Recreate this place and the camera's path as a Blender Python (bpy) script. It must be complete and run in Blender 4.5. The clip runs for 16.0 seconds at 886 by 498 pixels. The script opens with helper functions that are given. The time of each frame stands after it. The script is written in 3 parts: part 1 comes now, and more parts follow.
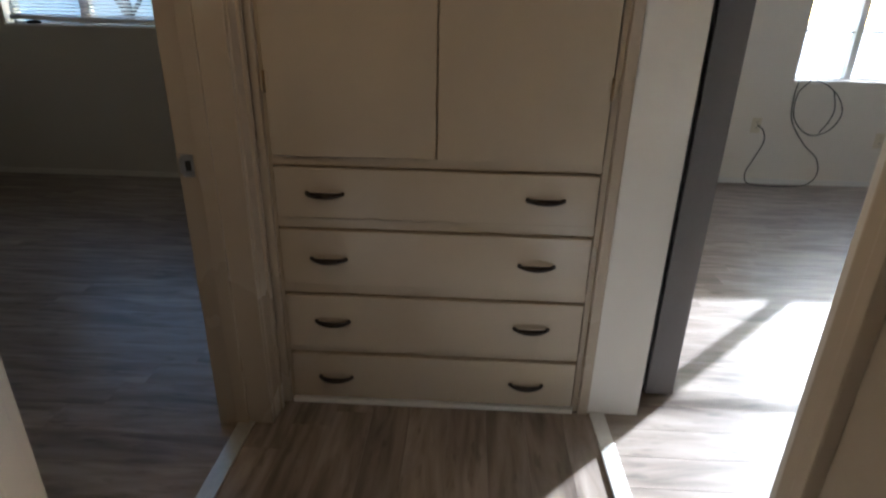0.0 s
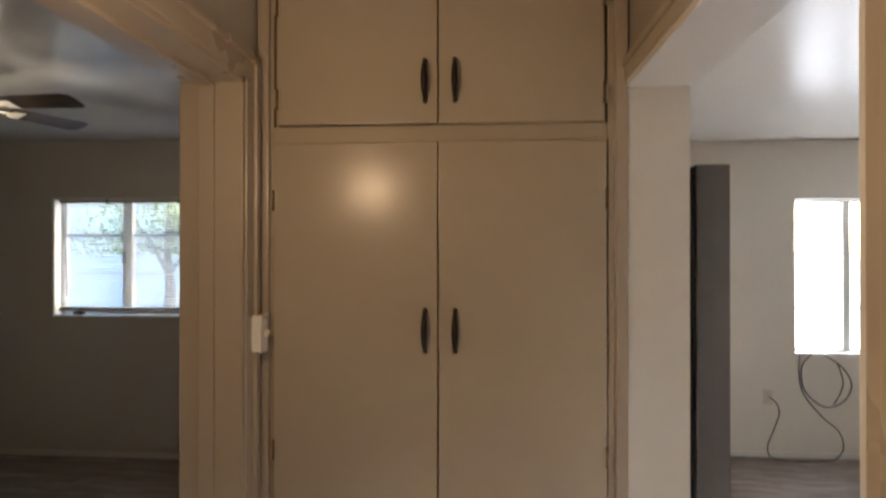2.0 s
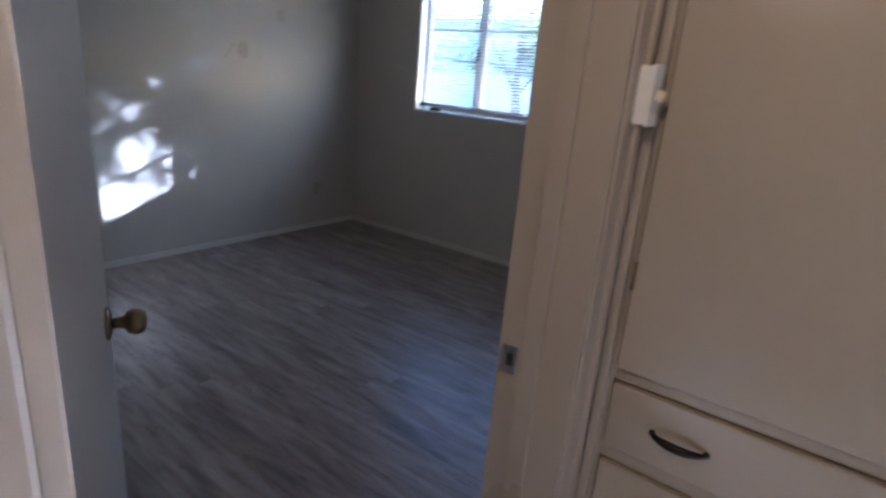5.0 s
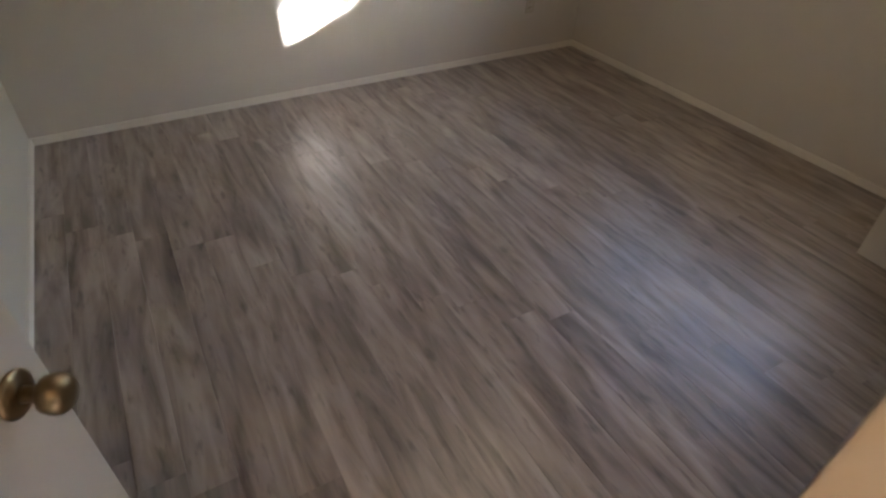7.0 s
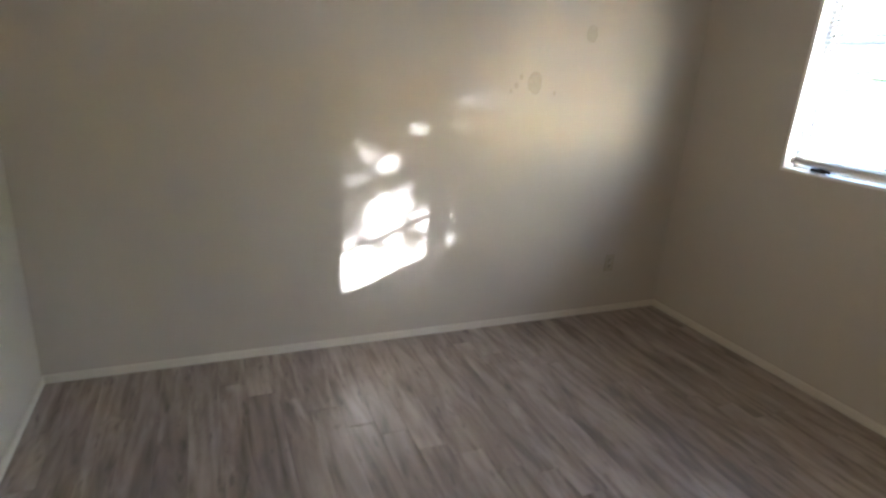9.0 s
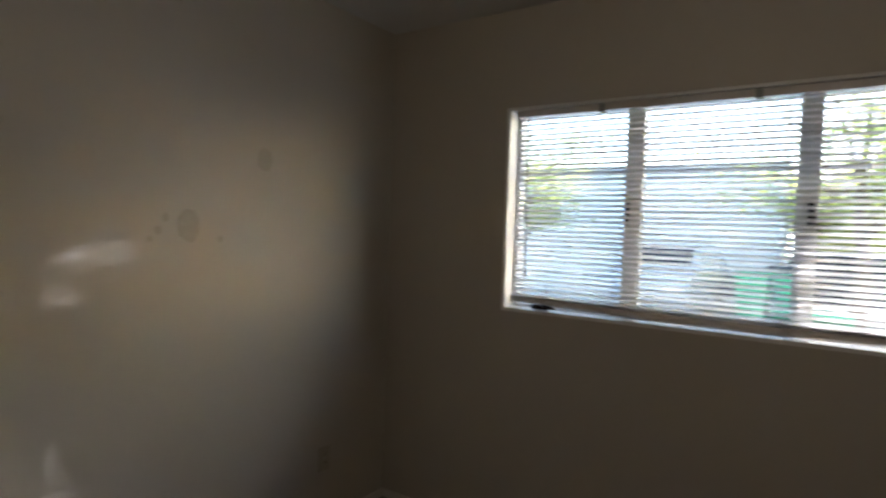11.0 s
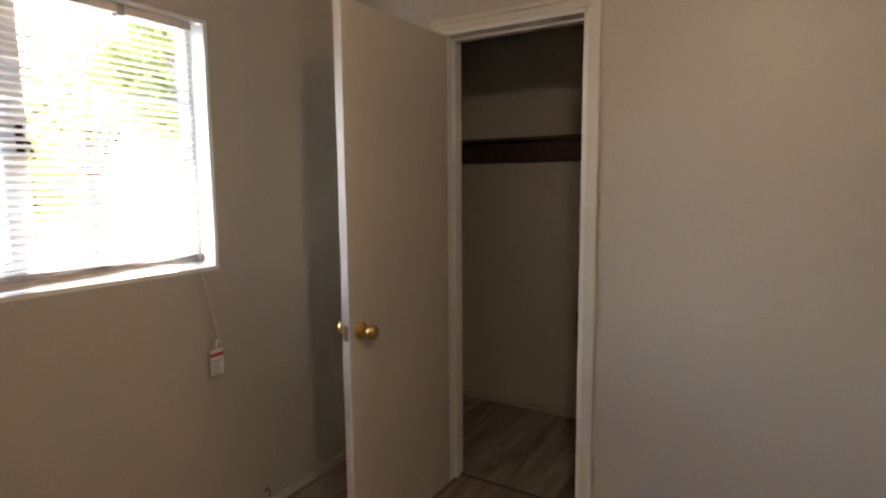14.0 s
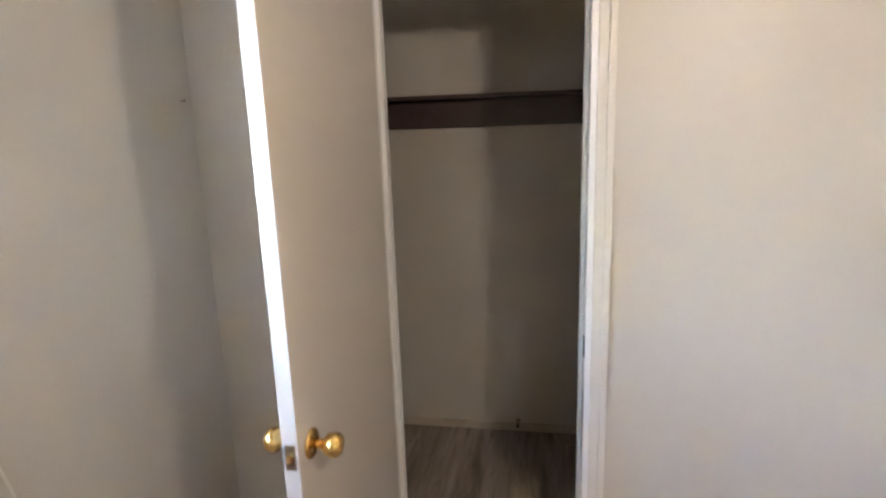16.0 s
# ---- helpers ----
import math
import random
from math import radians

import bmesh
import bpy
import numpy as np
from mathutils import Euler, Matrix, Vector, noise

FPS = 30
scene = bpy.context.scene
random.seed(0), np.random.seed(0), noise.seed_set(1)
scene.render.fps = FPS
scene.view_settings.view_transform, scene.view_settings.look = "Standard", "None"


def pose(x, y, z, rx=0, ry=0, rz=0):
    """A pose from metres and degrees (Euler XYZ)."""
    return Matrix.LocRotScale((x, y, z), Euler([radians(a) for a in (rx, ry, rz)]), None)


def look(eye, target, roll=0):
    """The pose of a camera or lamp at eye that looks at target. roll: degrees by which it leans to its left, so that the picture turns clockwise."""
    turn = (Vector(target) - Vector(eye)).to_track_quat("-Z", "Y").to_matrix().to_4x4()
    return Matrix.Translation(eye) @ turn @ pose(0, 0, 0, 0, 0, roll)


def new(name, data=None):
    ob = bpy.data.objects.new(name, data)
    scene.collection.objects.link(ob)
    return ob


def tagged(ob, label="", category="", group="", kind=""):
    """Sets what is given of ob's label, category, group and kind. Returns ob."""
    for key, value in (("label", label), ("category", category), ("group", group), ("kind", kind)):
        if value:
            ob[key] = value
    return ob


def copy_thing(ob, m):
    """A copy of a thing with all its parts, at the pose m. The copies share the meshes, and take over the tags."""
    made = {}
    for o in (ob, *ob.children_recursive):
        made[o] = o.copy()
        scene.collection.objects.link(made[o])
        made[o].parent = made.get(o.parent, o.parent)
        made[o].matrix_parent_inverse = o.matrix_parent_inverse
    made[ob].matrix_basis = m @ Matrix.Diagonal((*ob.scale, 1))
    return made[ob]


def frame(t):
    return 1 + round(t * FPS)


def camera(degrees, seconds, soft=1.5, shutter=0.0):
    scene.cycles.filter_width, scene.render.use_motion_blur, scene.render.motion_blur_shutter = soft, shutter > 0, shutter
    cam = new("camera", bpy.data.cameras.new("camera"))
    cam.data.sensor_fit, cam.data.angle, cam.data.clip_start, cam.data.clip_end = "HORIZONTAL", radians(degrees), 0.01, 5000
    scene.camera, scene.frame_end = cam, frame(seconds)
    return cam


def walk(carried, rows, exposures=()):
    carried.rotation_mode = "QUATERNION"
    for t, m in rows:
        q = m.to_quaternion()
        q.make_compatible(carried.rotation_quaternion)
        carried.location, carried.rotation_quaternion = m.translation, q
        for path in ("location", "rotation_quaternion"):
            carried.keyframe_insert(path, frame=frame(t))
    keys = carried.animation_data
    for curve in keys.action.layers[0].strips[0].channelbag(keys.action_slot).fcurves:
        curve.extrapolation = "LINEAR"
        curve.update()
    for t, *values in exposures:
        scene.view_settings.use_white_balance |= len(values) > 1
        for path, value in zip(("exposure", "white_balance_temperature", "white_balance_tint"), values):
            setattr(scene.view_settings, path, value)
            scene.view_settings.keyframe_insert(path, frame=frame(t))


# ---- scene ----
cam = camera(76.5, 16.0, soft=2.3, shutter=0.4)
PATH = [
    (0, (0.08, -1.521, 1.2), (0.009, 0.323, 0.43), 1.2),
    (0.5, (0.092, -1.544, 1.181), (0.01, 0.263, 0.327), -0.1),
    (1, (0.112, -1.539, 1.296), (0.014, 0.345, 0.634), -0.4),
    (1.5, (0.114, -1.532, 1.451), (-0.001, 0.442, 1.155), -0.5),
    (2, (0.12, -1.533, 1.579), (-0.021, 0.462, 1.587), -0.0),
    (2.5, (0.127, -1.536, 1.623), (-0.029, 0.449, 1.806), 0.1),
    (3, (0.13, -1.53, 1.621), (-0.05, 0.449, 1.85), 0.2),
    (3.5, (0.108, -1.513, 1.549), (-0.198, 0.461, 1.641), 0.8),
    (4, (0.026, -1.39, 1.471), (-0.524, 0.52, 1.251), 1.3),
    (4.5, (-0.098, -1.192, 1.428), (-0.864, 0.607, 1.005), 3.7),
    (5, (-0.162, -1.048, 1.362), (-1.281, 0.502, 0.774), 4.9),
    (7.3, (-0.672, -0.305, 1.452), (-2.027, 0.388, 0.155), 0.6),
    (7.5, (-0.685, -0.268, 1.457), (-2.071, 0.363, 0.161), -0.1),
    (8, (-0.702, -0.225, 1.469), (-2.269, 0.335, 0.359), -1.9),
    (8.5, (-0.938, -0.259, 1.479), (-2.668, 0.358, 0.687), 1.4),
    (10.8, (-1.877, 0.313, 1.486), (-3.177, 1.828, 1.365), 2.5),
    (11, (-2.006, 0.306, 1.444), (-3.118, 1.966, 1.365), 1.9),
    (11.5, (-2.205, 0.372, 1.42), (-2.814, 2.275, 1.328), 0.4),
    (12, (-2.234, 0.608, 1.464), (-2.441, 2.596, 1.394), -1.1),
    (12.5, (-2.43, 0.694, 1.505), (-1.908, 2.62, 1.366), 0.1),
    (13, (-2.747, 0.909, 1.514), (-1.346, 2.317, 1.281), 2.5),
    (13.3, (-2.707, 0.837, 1.487), (-1.176, 2.103, 1.256), 1.9),
    (13.5, (-2.725, 0.796, 1.439), (-1.121, 1.967, 1.207), 0.8),
    (14, (-2.827, 0.748, 1.39), (-1.13, 1.782, 1.16), -0.5),
    (14.5, (-2.765, 0.863, 1.39), (-1.027, 1.807, 1.093), -1.6),
    (15, (-2.614, 1.132, 1.456), (-0.811, 1.925, 1.104), -2.2),
    (15.5, (-2.489, 1.352, 1.472), (-0.613, 1.924, 1.081), -2.3),
    (16, (-2.308, 1.553, 1.516), (-0.383, 1.895, 1.092), -1.9),
]
EXPO = [(0.0, 2.45, 5400, 8), (1.0, 3.15, 5500, 11), (1.5, 3.2, 5700, 12), (2.5, 2.8, 6050, 15), (3.5, 2.8, 6000, 15), (4.5, 3.15, 5250, 15), (5.0, 3.35, 4600, 17), (7.5, 5.25, 6150, 14), (8.0, 5.85, 5900, 12), (8.5, 5.3, 5650, 12),
        (10.8, 3.0, 6000, 14), (11.5, 2.3, 6300, 15), (12.0, 1.75, 6700, 17), (12.5, 1.8, 6700, 17), (13.3, 3.1, 6800, 19), (14.0, 4.55, 6950, 23), (14.5, 5.15, 5850, 19), (15.0, 5.75, 5350, 17), (16.0, 6.1, 5800, 18)]
walk(cam, [(t, look(eye, target, roll)) for t, eye, target, roll in PATH], EXPO)

# ---- world and sun ----
SUN_AZ, SUN_EL = 46.3, 14.7
world = bpy.data.worlds.new("sky")
scene.world = world
world.use_nodes = True
wn = world.node_tree.nodes
sky = wn.new("ShaderNodeTexSky")
sky.sky_type, sky.sun_disc = 'NISHITA', False
sky.sun_elevation, sky.sun_rotation = radians(SUN_EL), radians(SUN_AZ)
wn["Background"].inputs["Strength"].default_value = 0.15
world.node_tree.links.new(sky.outputs[0], wn["Background"].inputs["Color"])
sl = bpy.data.lights.new("sun", 'SUN')
sl.energy, sl.angle, sl.color = 5.0, radians(0.5), (1.0, 0.972, 0.935)
sun = new("sun", sl)
sa, se = radians(SUN_AZ), radians(SUN_EL)
sun.matrix_world = look((math.sin(sa) * math.cos(se) * 30, math.cos(sa) * math.cos(se) * 30, math.sin(se) * 30), (0, 0, 0))


def lamp(name, where, watts, colour, radius):
    d = bpy.data.lights.new(name, 'POINT')
    d.energy, d.color, d.shadow_soft_size = watts, colour, radius
    o = new(name, d)
    o.location = where
    return o


lamp("hall_lamp_light", (-0.385, -1.045, 1.865), 1.0, (1.0, 0.61, 0.27), 0.06)
lamp("fan_lamp_light", (-2.2, 0.84, 2.13), 0.06, (1.0, 0.78, 0.52), 0.05)


# ---- materials ----
def material(name, colour, rough=0.5, metal=0.0, grain=40.0, vary=0.08, bump=0.02, big=2.5, emit=None, strength=0.0, coat=0.0):
    m = bpy.data.materials.new(name)
    m.use_nodes = True
    nt = m.node_tree
    n, l = nt.nodes, nt.links
    b = n["Principled BSDF"]
    tc = n.new("ShaderNodeTexCoord")
    n1 = n.new("ShaderNodeTexNoise")
    n1.inputs["Scale"].default_value, n1.inputs["Detail"].default_value = big, 5
    n2 = n.new("ShaderNodeTexNoise")
    n2.inputs["Scale"].default_value, n2.inputs["Detail"].default_value = grain, 4
    l.new(tc.outputs["Object"], n1.inputs["Vector"])
    l.new(tc.outputs["Object"], n2.inputs["Vector"])
    add = n.new("ShaderNodeMath")
    add.operation = 'ADD'
    l.new(n1.outputs[0], add.inputs[0])
    l.new(n2.outputs[0], add.inputs[1])
    r = n.new("ShaderNodeMapRange")
    r.inputs["From Min"].default_value, r.inputs["From Max"].default_value = 0.6, 1.4
    r.inputs["To Min"].default_value, r.inputs["To Max"].default_value = 1 - vary, 1 + vary
    l.new(add.outputs[0], r.inputs["Value"])
    mix = n.new("ShaderNodeVectorMath")
    mix.operation = 'SCALE'
    mix.inputs[0].default_value = colour
    l.new(r.outputs[0], mix.inputs["Scale"])
    l.new(mix.outputs[0], b.inputs["Base Color"])
    rr = n.new("ShaderNodeMapRange")
    rr.inputs["From Min"].default_value, rr.inputs["From Max"].default_value = 0.3, 0.7
    rr.inputs["To Min"].default_value, rr.inputs["To Max"].default_value = max(0.02, rough - 0.02), min(1, rough + 0.02)
    l.new(n1.outputs[0], rr.inputs["Value"])
    l.new(rr.outputs[0], b.inputs["Roughness"])
    b.inputs["Metallic"].default_value = metal
    b.inputs["Coat Weight"].default_value = coat
    if bump:
        bp = n.new("ShaderNodeBump")
        bp.inputs["Strength"].default_value, bp.inputs["Distance"].default_value = 0.6, bump * 0.05
        l.new(n2.outputs[0], bp.inputs["Height"])
        l.new(bp.outputs[0], b.inputs["Normal"])
    if emit:
        b.inputs["Emission Color"].default_value = (*emit, 1)
        b.inputs["Emission Strength"].default_value = strength
    return m


def plank_material(name, dark, light):
    m = bpy.data.materials.new(name)
    m.use_nodes = True
    nt = m.node_tree
    n, l = nt.nodes, nt.links
    b = n["Principled BSDF"]
    tc, oi = n.new("ShaderNodeTexCoord"), n.new("ShaderNodeObjectInfo")
    off = n.new("ShaderNodeVectorMath")
    off.operation = 'MULTIPLY_ADD'
    off.inputs[0].default_value = (37.0, 19.0, 11.0)
    l.new(oi.outputs["Random"], off.inputs[1])
    l.new(tc.outputs["Object"], off.inputs[2])
    mp = n.new("ShaderNodeMapping")
    mp.inputs["Scale"].default_value = (0.8, 4.8, 1.0)
    l.new(off.outputs[0], mp.inputs["Vector"])
    grain = n.new("ShaderNodeTexNoise")
    grain.inputs["Scale"].default_value, grain.inputs["Detail"].default_value, grain.inputs["Distortion"].default_value = 2.2, 6, 0.9
    grain.inputs["Roughness"].default_value = 0.56
    l.new(mp.outputs[0], grain.inputs["Vector"])
    fine = n.new("ShaderNodeTexNoise")
    mp2 = n.new("ShaderNodeMapping")
    mp2.inputs["Scale"].default_value = (4.0, 38.0, 4.0)
    l.new(off.outputs[0], mp2.inputs["Vector"])
    l.new(mp2.outputs[0], fine.inputs["Vector"])
    fine.inputs["Scale"].default_value, fine.inputs["Detail"].default_value = 1.5, 5
    ramp = n.new("ShaderNodeValToRGB")
    e = ramp.color_ramp.elements
    e[0].position, e[1].position = 0.30, 0.68
    e[0].color, e[1].color = (*dark, 1), (*light, 1)
    # cathedral figure: contour bands of a slow noise
    slow = n.new("ShaderNodeTexNoise")
    slow.inputs["Scale"].default_value, slow.inputs["Detail"].default_value = 0.9, 3
    mp3 = n.new("ShaderNodeMapping")
    mp3.inputs["Scale"].default_value = (0.8, 6.0, 1.0)
    l.new(off.outputs[0], mp3.inputs["Vector"])
    l.new(mp3.outputs[0], slow.inputs["Vector"])
    bands = n.new("ShaderNodeMath")
    bands.operation = 'MULTIPLY'
    bands.inputs[1].default_value = 48.0
    l.new(slow.outputs[0], bands.inputs[0])
    wav = n.new("ShaderNodeMath")
    wav.operation = 'SINE'
    l.new(bands.outputs[0], wav.inputs[0])
    fig = n.new("ShaderNodeMath")
    fig.operation = 'MULTIPLY_ADD'
    fig.inputs[1].default_value = 0.05
    l.new(wav.outputs[0], fig.inputs[0])
    l.new(grain.outputs[0], fig.inputs[2])
    l.new(fig.outputs[0], ramp.inputs[0])
    tone = n.new("ShaderNodeMapRange")
    tone.inputs["To Min"].default_value, tone.inputs["To Max"].default_value = 0.92, 1.06
    l.new(oi.outputs["Random"], tone.inputs["Value"])
    ft = n.new("ShaderNodeMapRange")
    ft.inputs["From Min"].default_value, ft.inputs["From Max"].default_value = 0.3, 0.7
    ft.inputs["To Min"].default_value, ft.inputs["To Max"].default_value = 0.93, 1.06
    l.new(fine.outputs[0], ft.inputs["Value"])
    # short dark flecks and pores along the grain
    fleck = n.new("ShaderNodeTexNoise")
    mp4 = n.new("ShaderNodeMapping")
    mp4.inputs["Scale"].default_value = (6.5, 24.0, 1.0)
    l.new(off.outputs[0], mp4.inputs["Vector"])
    l.new(mp4.outputs[0], fleck.inputs["Vector"])
    fleck.inputs["Scale"].default_value, fleck.inputs["Detail"].default_value = 1.5, 4
    fk = n.new("ShaderNodeMapRange")
    fk.inputs["From Min"].default_value, fk.inputs["From Max"].default_value = 0.58, 0.74
    fk.inputs["To Min"].default_value, fk.inputs["To Max"].default_value = 1.0, 0.58
    l.new(fleck.outputs[0], fk.inputs["Value"])
    mulf = n.new("ShaderNodeMath")
    mulf.operation = 'MULTIPLY'
    l.new(ft.outputs[0], mulf.inputs[0])
    l.new(fk.outputs[0], mulf.inputs[1])
    mul = n.new("ShaderNodeMath")
    mul.operation = 'MULTIPLY'
    l.new(tone.outputs[0], mul.inputs[0])
    l.new(mulf.outputs[0], mul.inputs[1])
    sc = n.new("ShaderNodeVectorMath")
    sc.operation = 'SCALE'
    l.new(ramp.outputs[0], sc.inputs[0])
    l.new(mul.outputs[0], sc.inputs["Scale"])
    l.new(sc.outputs[0], b.inputs["Base Color"])
    ro = n.new("ShaderNodeMapRange")
    ro.inputs["To Min"].default_value, ro.inputs["To Max"].default_value = 0.30, 0.42
    l.new(grain.outputs[0], ro.inputs["Value"])
    l.new(ro.outputs[0], b.inputs["Roughness"])
    bp = n.new("ShaderNodeBump")
    bp.inputs["Strength"].default_value, bp.inputs["Distance"].default_value = 0.35, 0.0012
    l.new(fine.outputs[0], bp.inputs["Height"])
    l.new(bp.outputs[0], b.inputs["Normal"])
    return m


M_WALL = material("wall_paint", (0.465, 0.43, 0.368), 0.45, grain=110, vary=0.02, bump=0.015, big=1.2)
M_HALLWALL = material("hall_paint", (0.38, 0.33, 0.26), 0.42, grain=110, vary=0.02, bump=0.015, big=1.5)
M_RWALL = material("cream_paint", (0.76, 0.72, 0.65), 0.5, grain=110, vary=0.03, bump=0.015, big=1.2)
M_CEIL = material("ceiling_paint", (0.66, 0.655, 0.635), 0.2, grain=40, vary=0.02, bump=0.006, big=1.0)
M_WHITECEIL = material("white_ceiling", (0.83, 0.82, 0.79), 0.25, grain=40, vary=0.02, bump=0.006, big=1.0)
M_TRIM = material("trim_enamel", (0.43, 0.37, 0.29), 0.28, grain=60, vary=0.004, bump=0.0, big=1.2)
M_BASE = material("baseboard_enamel", (0.60, 0.565, 0.49), 0.32, grain=60, vary=0.05, bump=0.02, big=6)
M_WHITETRIM = material("white_enamel", (0.72, 0.71, 0.68), 0.3, grain=60, vary=0.015, bump=0.02, big=4)
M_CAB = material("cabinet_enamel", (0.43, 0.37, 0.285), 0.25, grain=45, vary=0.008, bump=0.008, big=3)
M_CABGAP = material("cabinet_edge", (0.36, 0.29, 0.19), 0.5, grain=70, vary=0.2, bump=0.03, big=9)
M_DOOR = material("door_enamel", (0.47, 0.43, 0.37), 0.3, grain=70, vary=0.006, bump=0.006, big=2)
M_BRASS = material("brass", (0.72, 0.48, 0.16), 0.22, 1.0, grain=30, vary=0.12, bump=0.0)
M_OLDBRASS = material("tarnished_brass", (0.22, 0.16, 0.09), 0.35, 1.0, grain=40, vary=0.3, bump=0.02)
M_IRON = material("dark_bronze", (0.030, 0.024, 0.020), 0.35, 0.7, grain=60, vary=0.25, bump=0.02)
M_STEEL = material("steel", (0.55, 0.55, 0.55), 0.32, 1.0, grain=80, vary=0.1, bump=0.01)
M_ALU = material("aluminium_strip", (0.72, 0.72, 0.70), 0.38, 0.85, grain=90, vary=0.1, bump=0.02)
M_PLASTIC = material("white_plastic", (0.80, 0.79, 0.74), 0.4, grain=50, vary=0.03, bump=0.01)
M_IVORY = material("ivory_plastic", (0.66, 0.60, 0.46), 0.42, grain=50, vary=0.05, bump=0.01)
M_PAINTED = material("painted_plastic", (0.40, 0.36, 0.28), 0.45, grain=50, vary=0.06, bump=0.02)
M_DARK = material("dark_slot", (0.02, 0.02, 0.02), 0.6, grain=50, vary=0.1, bump=0.0)
M_HEATER = material("heater_enamel", (0.17, 0.165, 0.17), 0.42, 0.2, grain=90, vary=0.06, bump=0.02)
M_HEATDARK = material("heater_black", (0.018, 0.018, 0.02), 0.6, grain=60, vary=0.2, bump=0.02)
M_CORD = material("black_cord", (0.02, 0.02, 0.02), 0.5, grain=60, vary=0.2, bump=0.0)
M_SLAT = material("blind_slat", (0.86, 0.84, 0.82), 0.4, grain=60, vary=0.04, bump=0.0)
M_RAIL = material("blind_rail", (0.62, 0.58, 0.55), 0.4, grain=60, vary=0.05, bump=0.0)
M_SHELF = material("shelf_stain", (0.045, 0.022, 0.017), 0.45, grain=30, vary=0.3, bump=0.05, big=6)
M_BLADE = material("fan_blade", (0.075, 0.05, 0.035), 0.35, grain=25, vary=0.3, bump=0.03, big=6)
M_FANMETAL = material("fan_metal", (0.66, 0.62, 0.54), 0.35, 0.3, grain=50, vary=0.05, bump=0.0)
M_GLOBE = material("lit_globe", (0.9, 0.86, 0.78), 0.4, grain=30, vary=0.02, bump=0.0, emit=(1.0, 0.82, 0.58), strength=1.6)
M_STAIN = material("wall_patch", (0.40, 0.36, 0.30), 0.6, grain=60, vary=0.12, bump=0.0)
M_RED = material("red_print", (0.55, 0.05, 0.04), 0.5, grain=60, vary=0.05, bump=0.0)
M_GREYPRINT = material("grey_print", (0.3, 0.3, 0.3), 0.5, grain=60, vary=0.05, bump=0.0)
M_FLOOR = plank_material("vinyl_plank", (0.128, 0.097, 0.077), (0.365, 0.305, 0.255))
M_SUBFLOOR = material("underlay", (0.05, 0.042, 0.036), 0.8, grain=60, vary=0.2)
M_CONCRETE = material("concrete", (0.62, 0.61, 0.60), 0.85, grain=9, vary=0.14, bump=0.2, big=0.5)
M_STUCCO = material("stucco_grey_blue", (0.82, 0.85, 0.88), 0.85, grain=25, vary=0.07, bump=0.3, big=0.6)
M_BIN = material("green_bin_plastic", (0.03, 0.42, 0.20), 0.45, grain=25, vary=0.08, bump=0.02)
M_LEAF = material("leaf_green", (0.13, 0.17, 0.025), 0.55, grain=3, vary=0.45, bump=0.0, big=0.9)
M_BARK = material("bark", (0.12, 0.085, 0.06), 0.9, grain=18, vary=0.35, bump=0.5)
M_FENCE = material("fence_wood", (0.27, 0.20, 0.14), 0.8, grain=14, vary=0.3, bump=0.2)
M_CAR = material("white_car_paint", (0.62, 0.64, 0.66), 0.25, grain=12, vary=0.03, bump=0.0, coat=0.6)
M_DARKCAR = material("dark_car_paint", (0.03, 0.035, 0.045), 0.25, grain=12, vary=0.05, bump=0.0, coat=0.6)
M_TYRE = material("tyre_rubber", (0.02, 0.02, 0.02), 0.8, grain=30, vary=0.2, bump=0.1)
M_CARGLASS = material("car_glass", (0.02, 0.025, 0.03), 0.08, grain=10, vary=0.05, bump=0.0)
M_ROOF = material("roof_shingle", (0.12, 0.11, 0.10), 0.9, grain=14, vary=0.25, bump=0.3)

M_GLASS = bpy.data.materials.new("window_glass")
M_GLASS.use_nodes = True
gb = M_GLASS.node_tree.nodes["Principled BSDF"]
gb.inputs["Base Color"].default_value = (0.96, 0.98, 0.98, 1)
gb.inputs["Roughness"].default_value = 0.01
gb.inputs["Transmission Weight"].default_value = 1.0
gb.inputs["IOR"].default_value = 1.02


def thin(m, colour, share):
    """Lets part of the light through a thin sheet."""
    n, l = m.node_tree.nodes, m.node_tree.links
    t = n.new("ShaderNodeBsdfTranslucent")
    t.inputs["Color"].default_value = (*colour, 1)
    mx = n.new("ShaderNodeMixShader")
    mx.inputs[0].default_value = share
    l.new(n["Principled BSDF"].outputs[0], mx.inputs[1])
    l.new(t.outputs[0], mx.inputs[2])
    l.new(mx.outputs[0], n["Material Output"].inputs["Surface"])


thin(M_LEAF, (0.52, 0.56, 0.20), 0.6)
thin(M_SLAT, (0.95, 0.93, 0.92), 0.82)


# ---- building helpers ----
def box(bm, x0, x1, y0, y1, z0, z1, bevel=0.0, seg=2):
    r = bmesh.ops.create_cube(bm, size=1.0)
    vs = r["verts"]
    bmesh.ops.scale(bm, vec=(x1 - x0, y1 - y0, z1 - z0), verts=vs)
    bmesh.ops.translate(bm, vec=((x0 + x1) / 2, (y0 + y1) / 2, (z0 + z1) / 2), verts=vs)
    if bevel:
        es = list({e for v in vs for e in v.link_edges})
        bmesh.ops.bevel(bm, geom=es, offset=bevel, segments=seg, affect='EDGES', profile=0.7)


def boxes(rows, bevel=0.0):
    bm = bmesh.new()
    for r in rows:
        box(bm, *r, bevel=bevel)
    return bm


def one(x0, x1, y0, y1, z0, z1, bevel=0.0):
    return boxes([(x0, x1, y0, y1, z0, z1)], bevel)


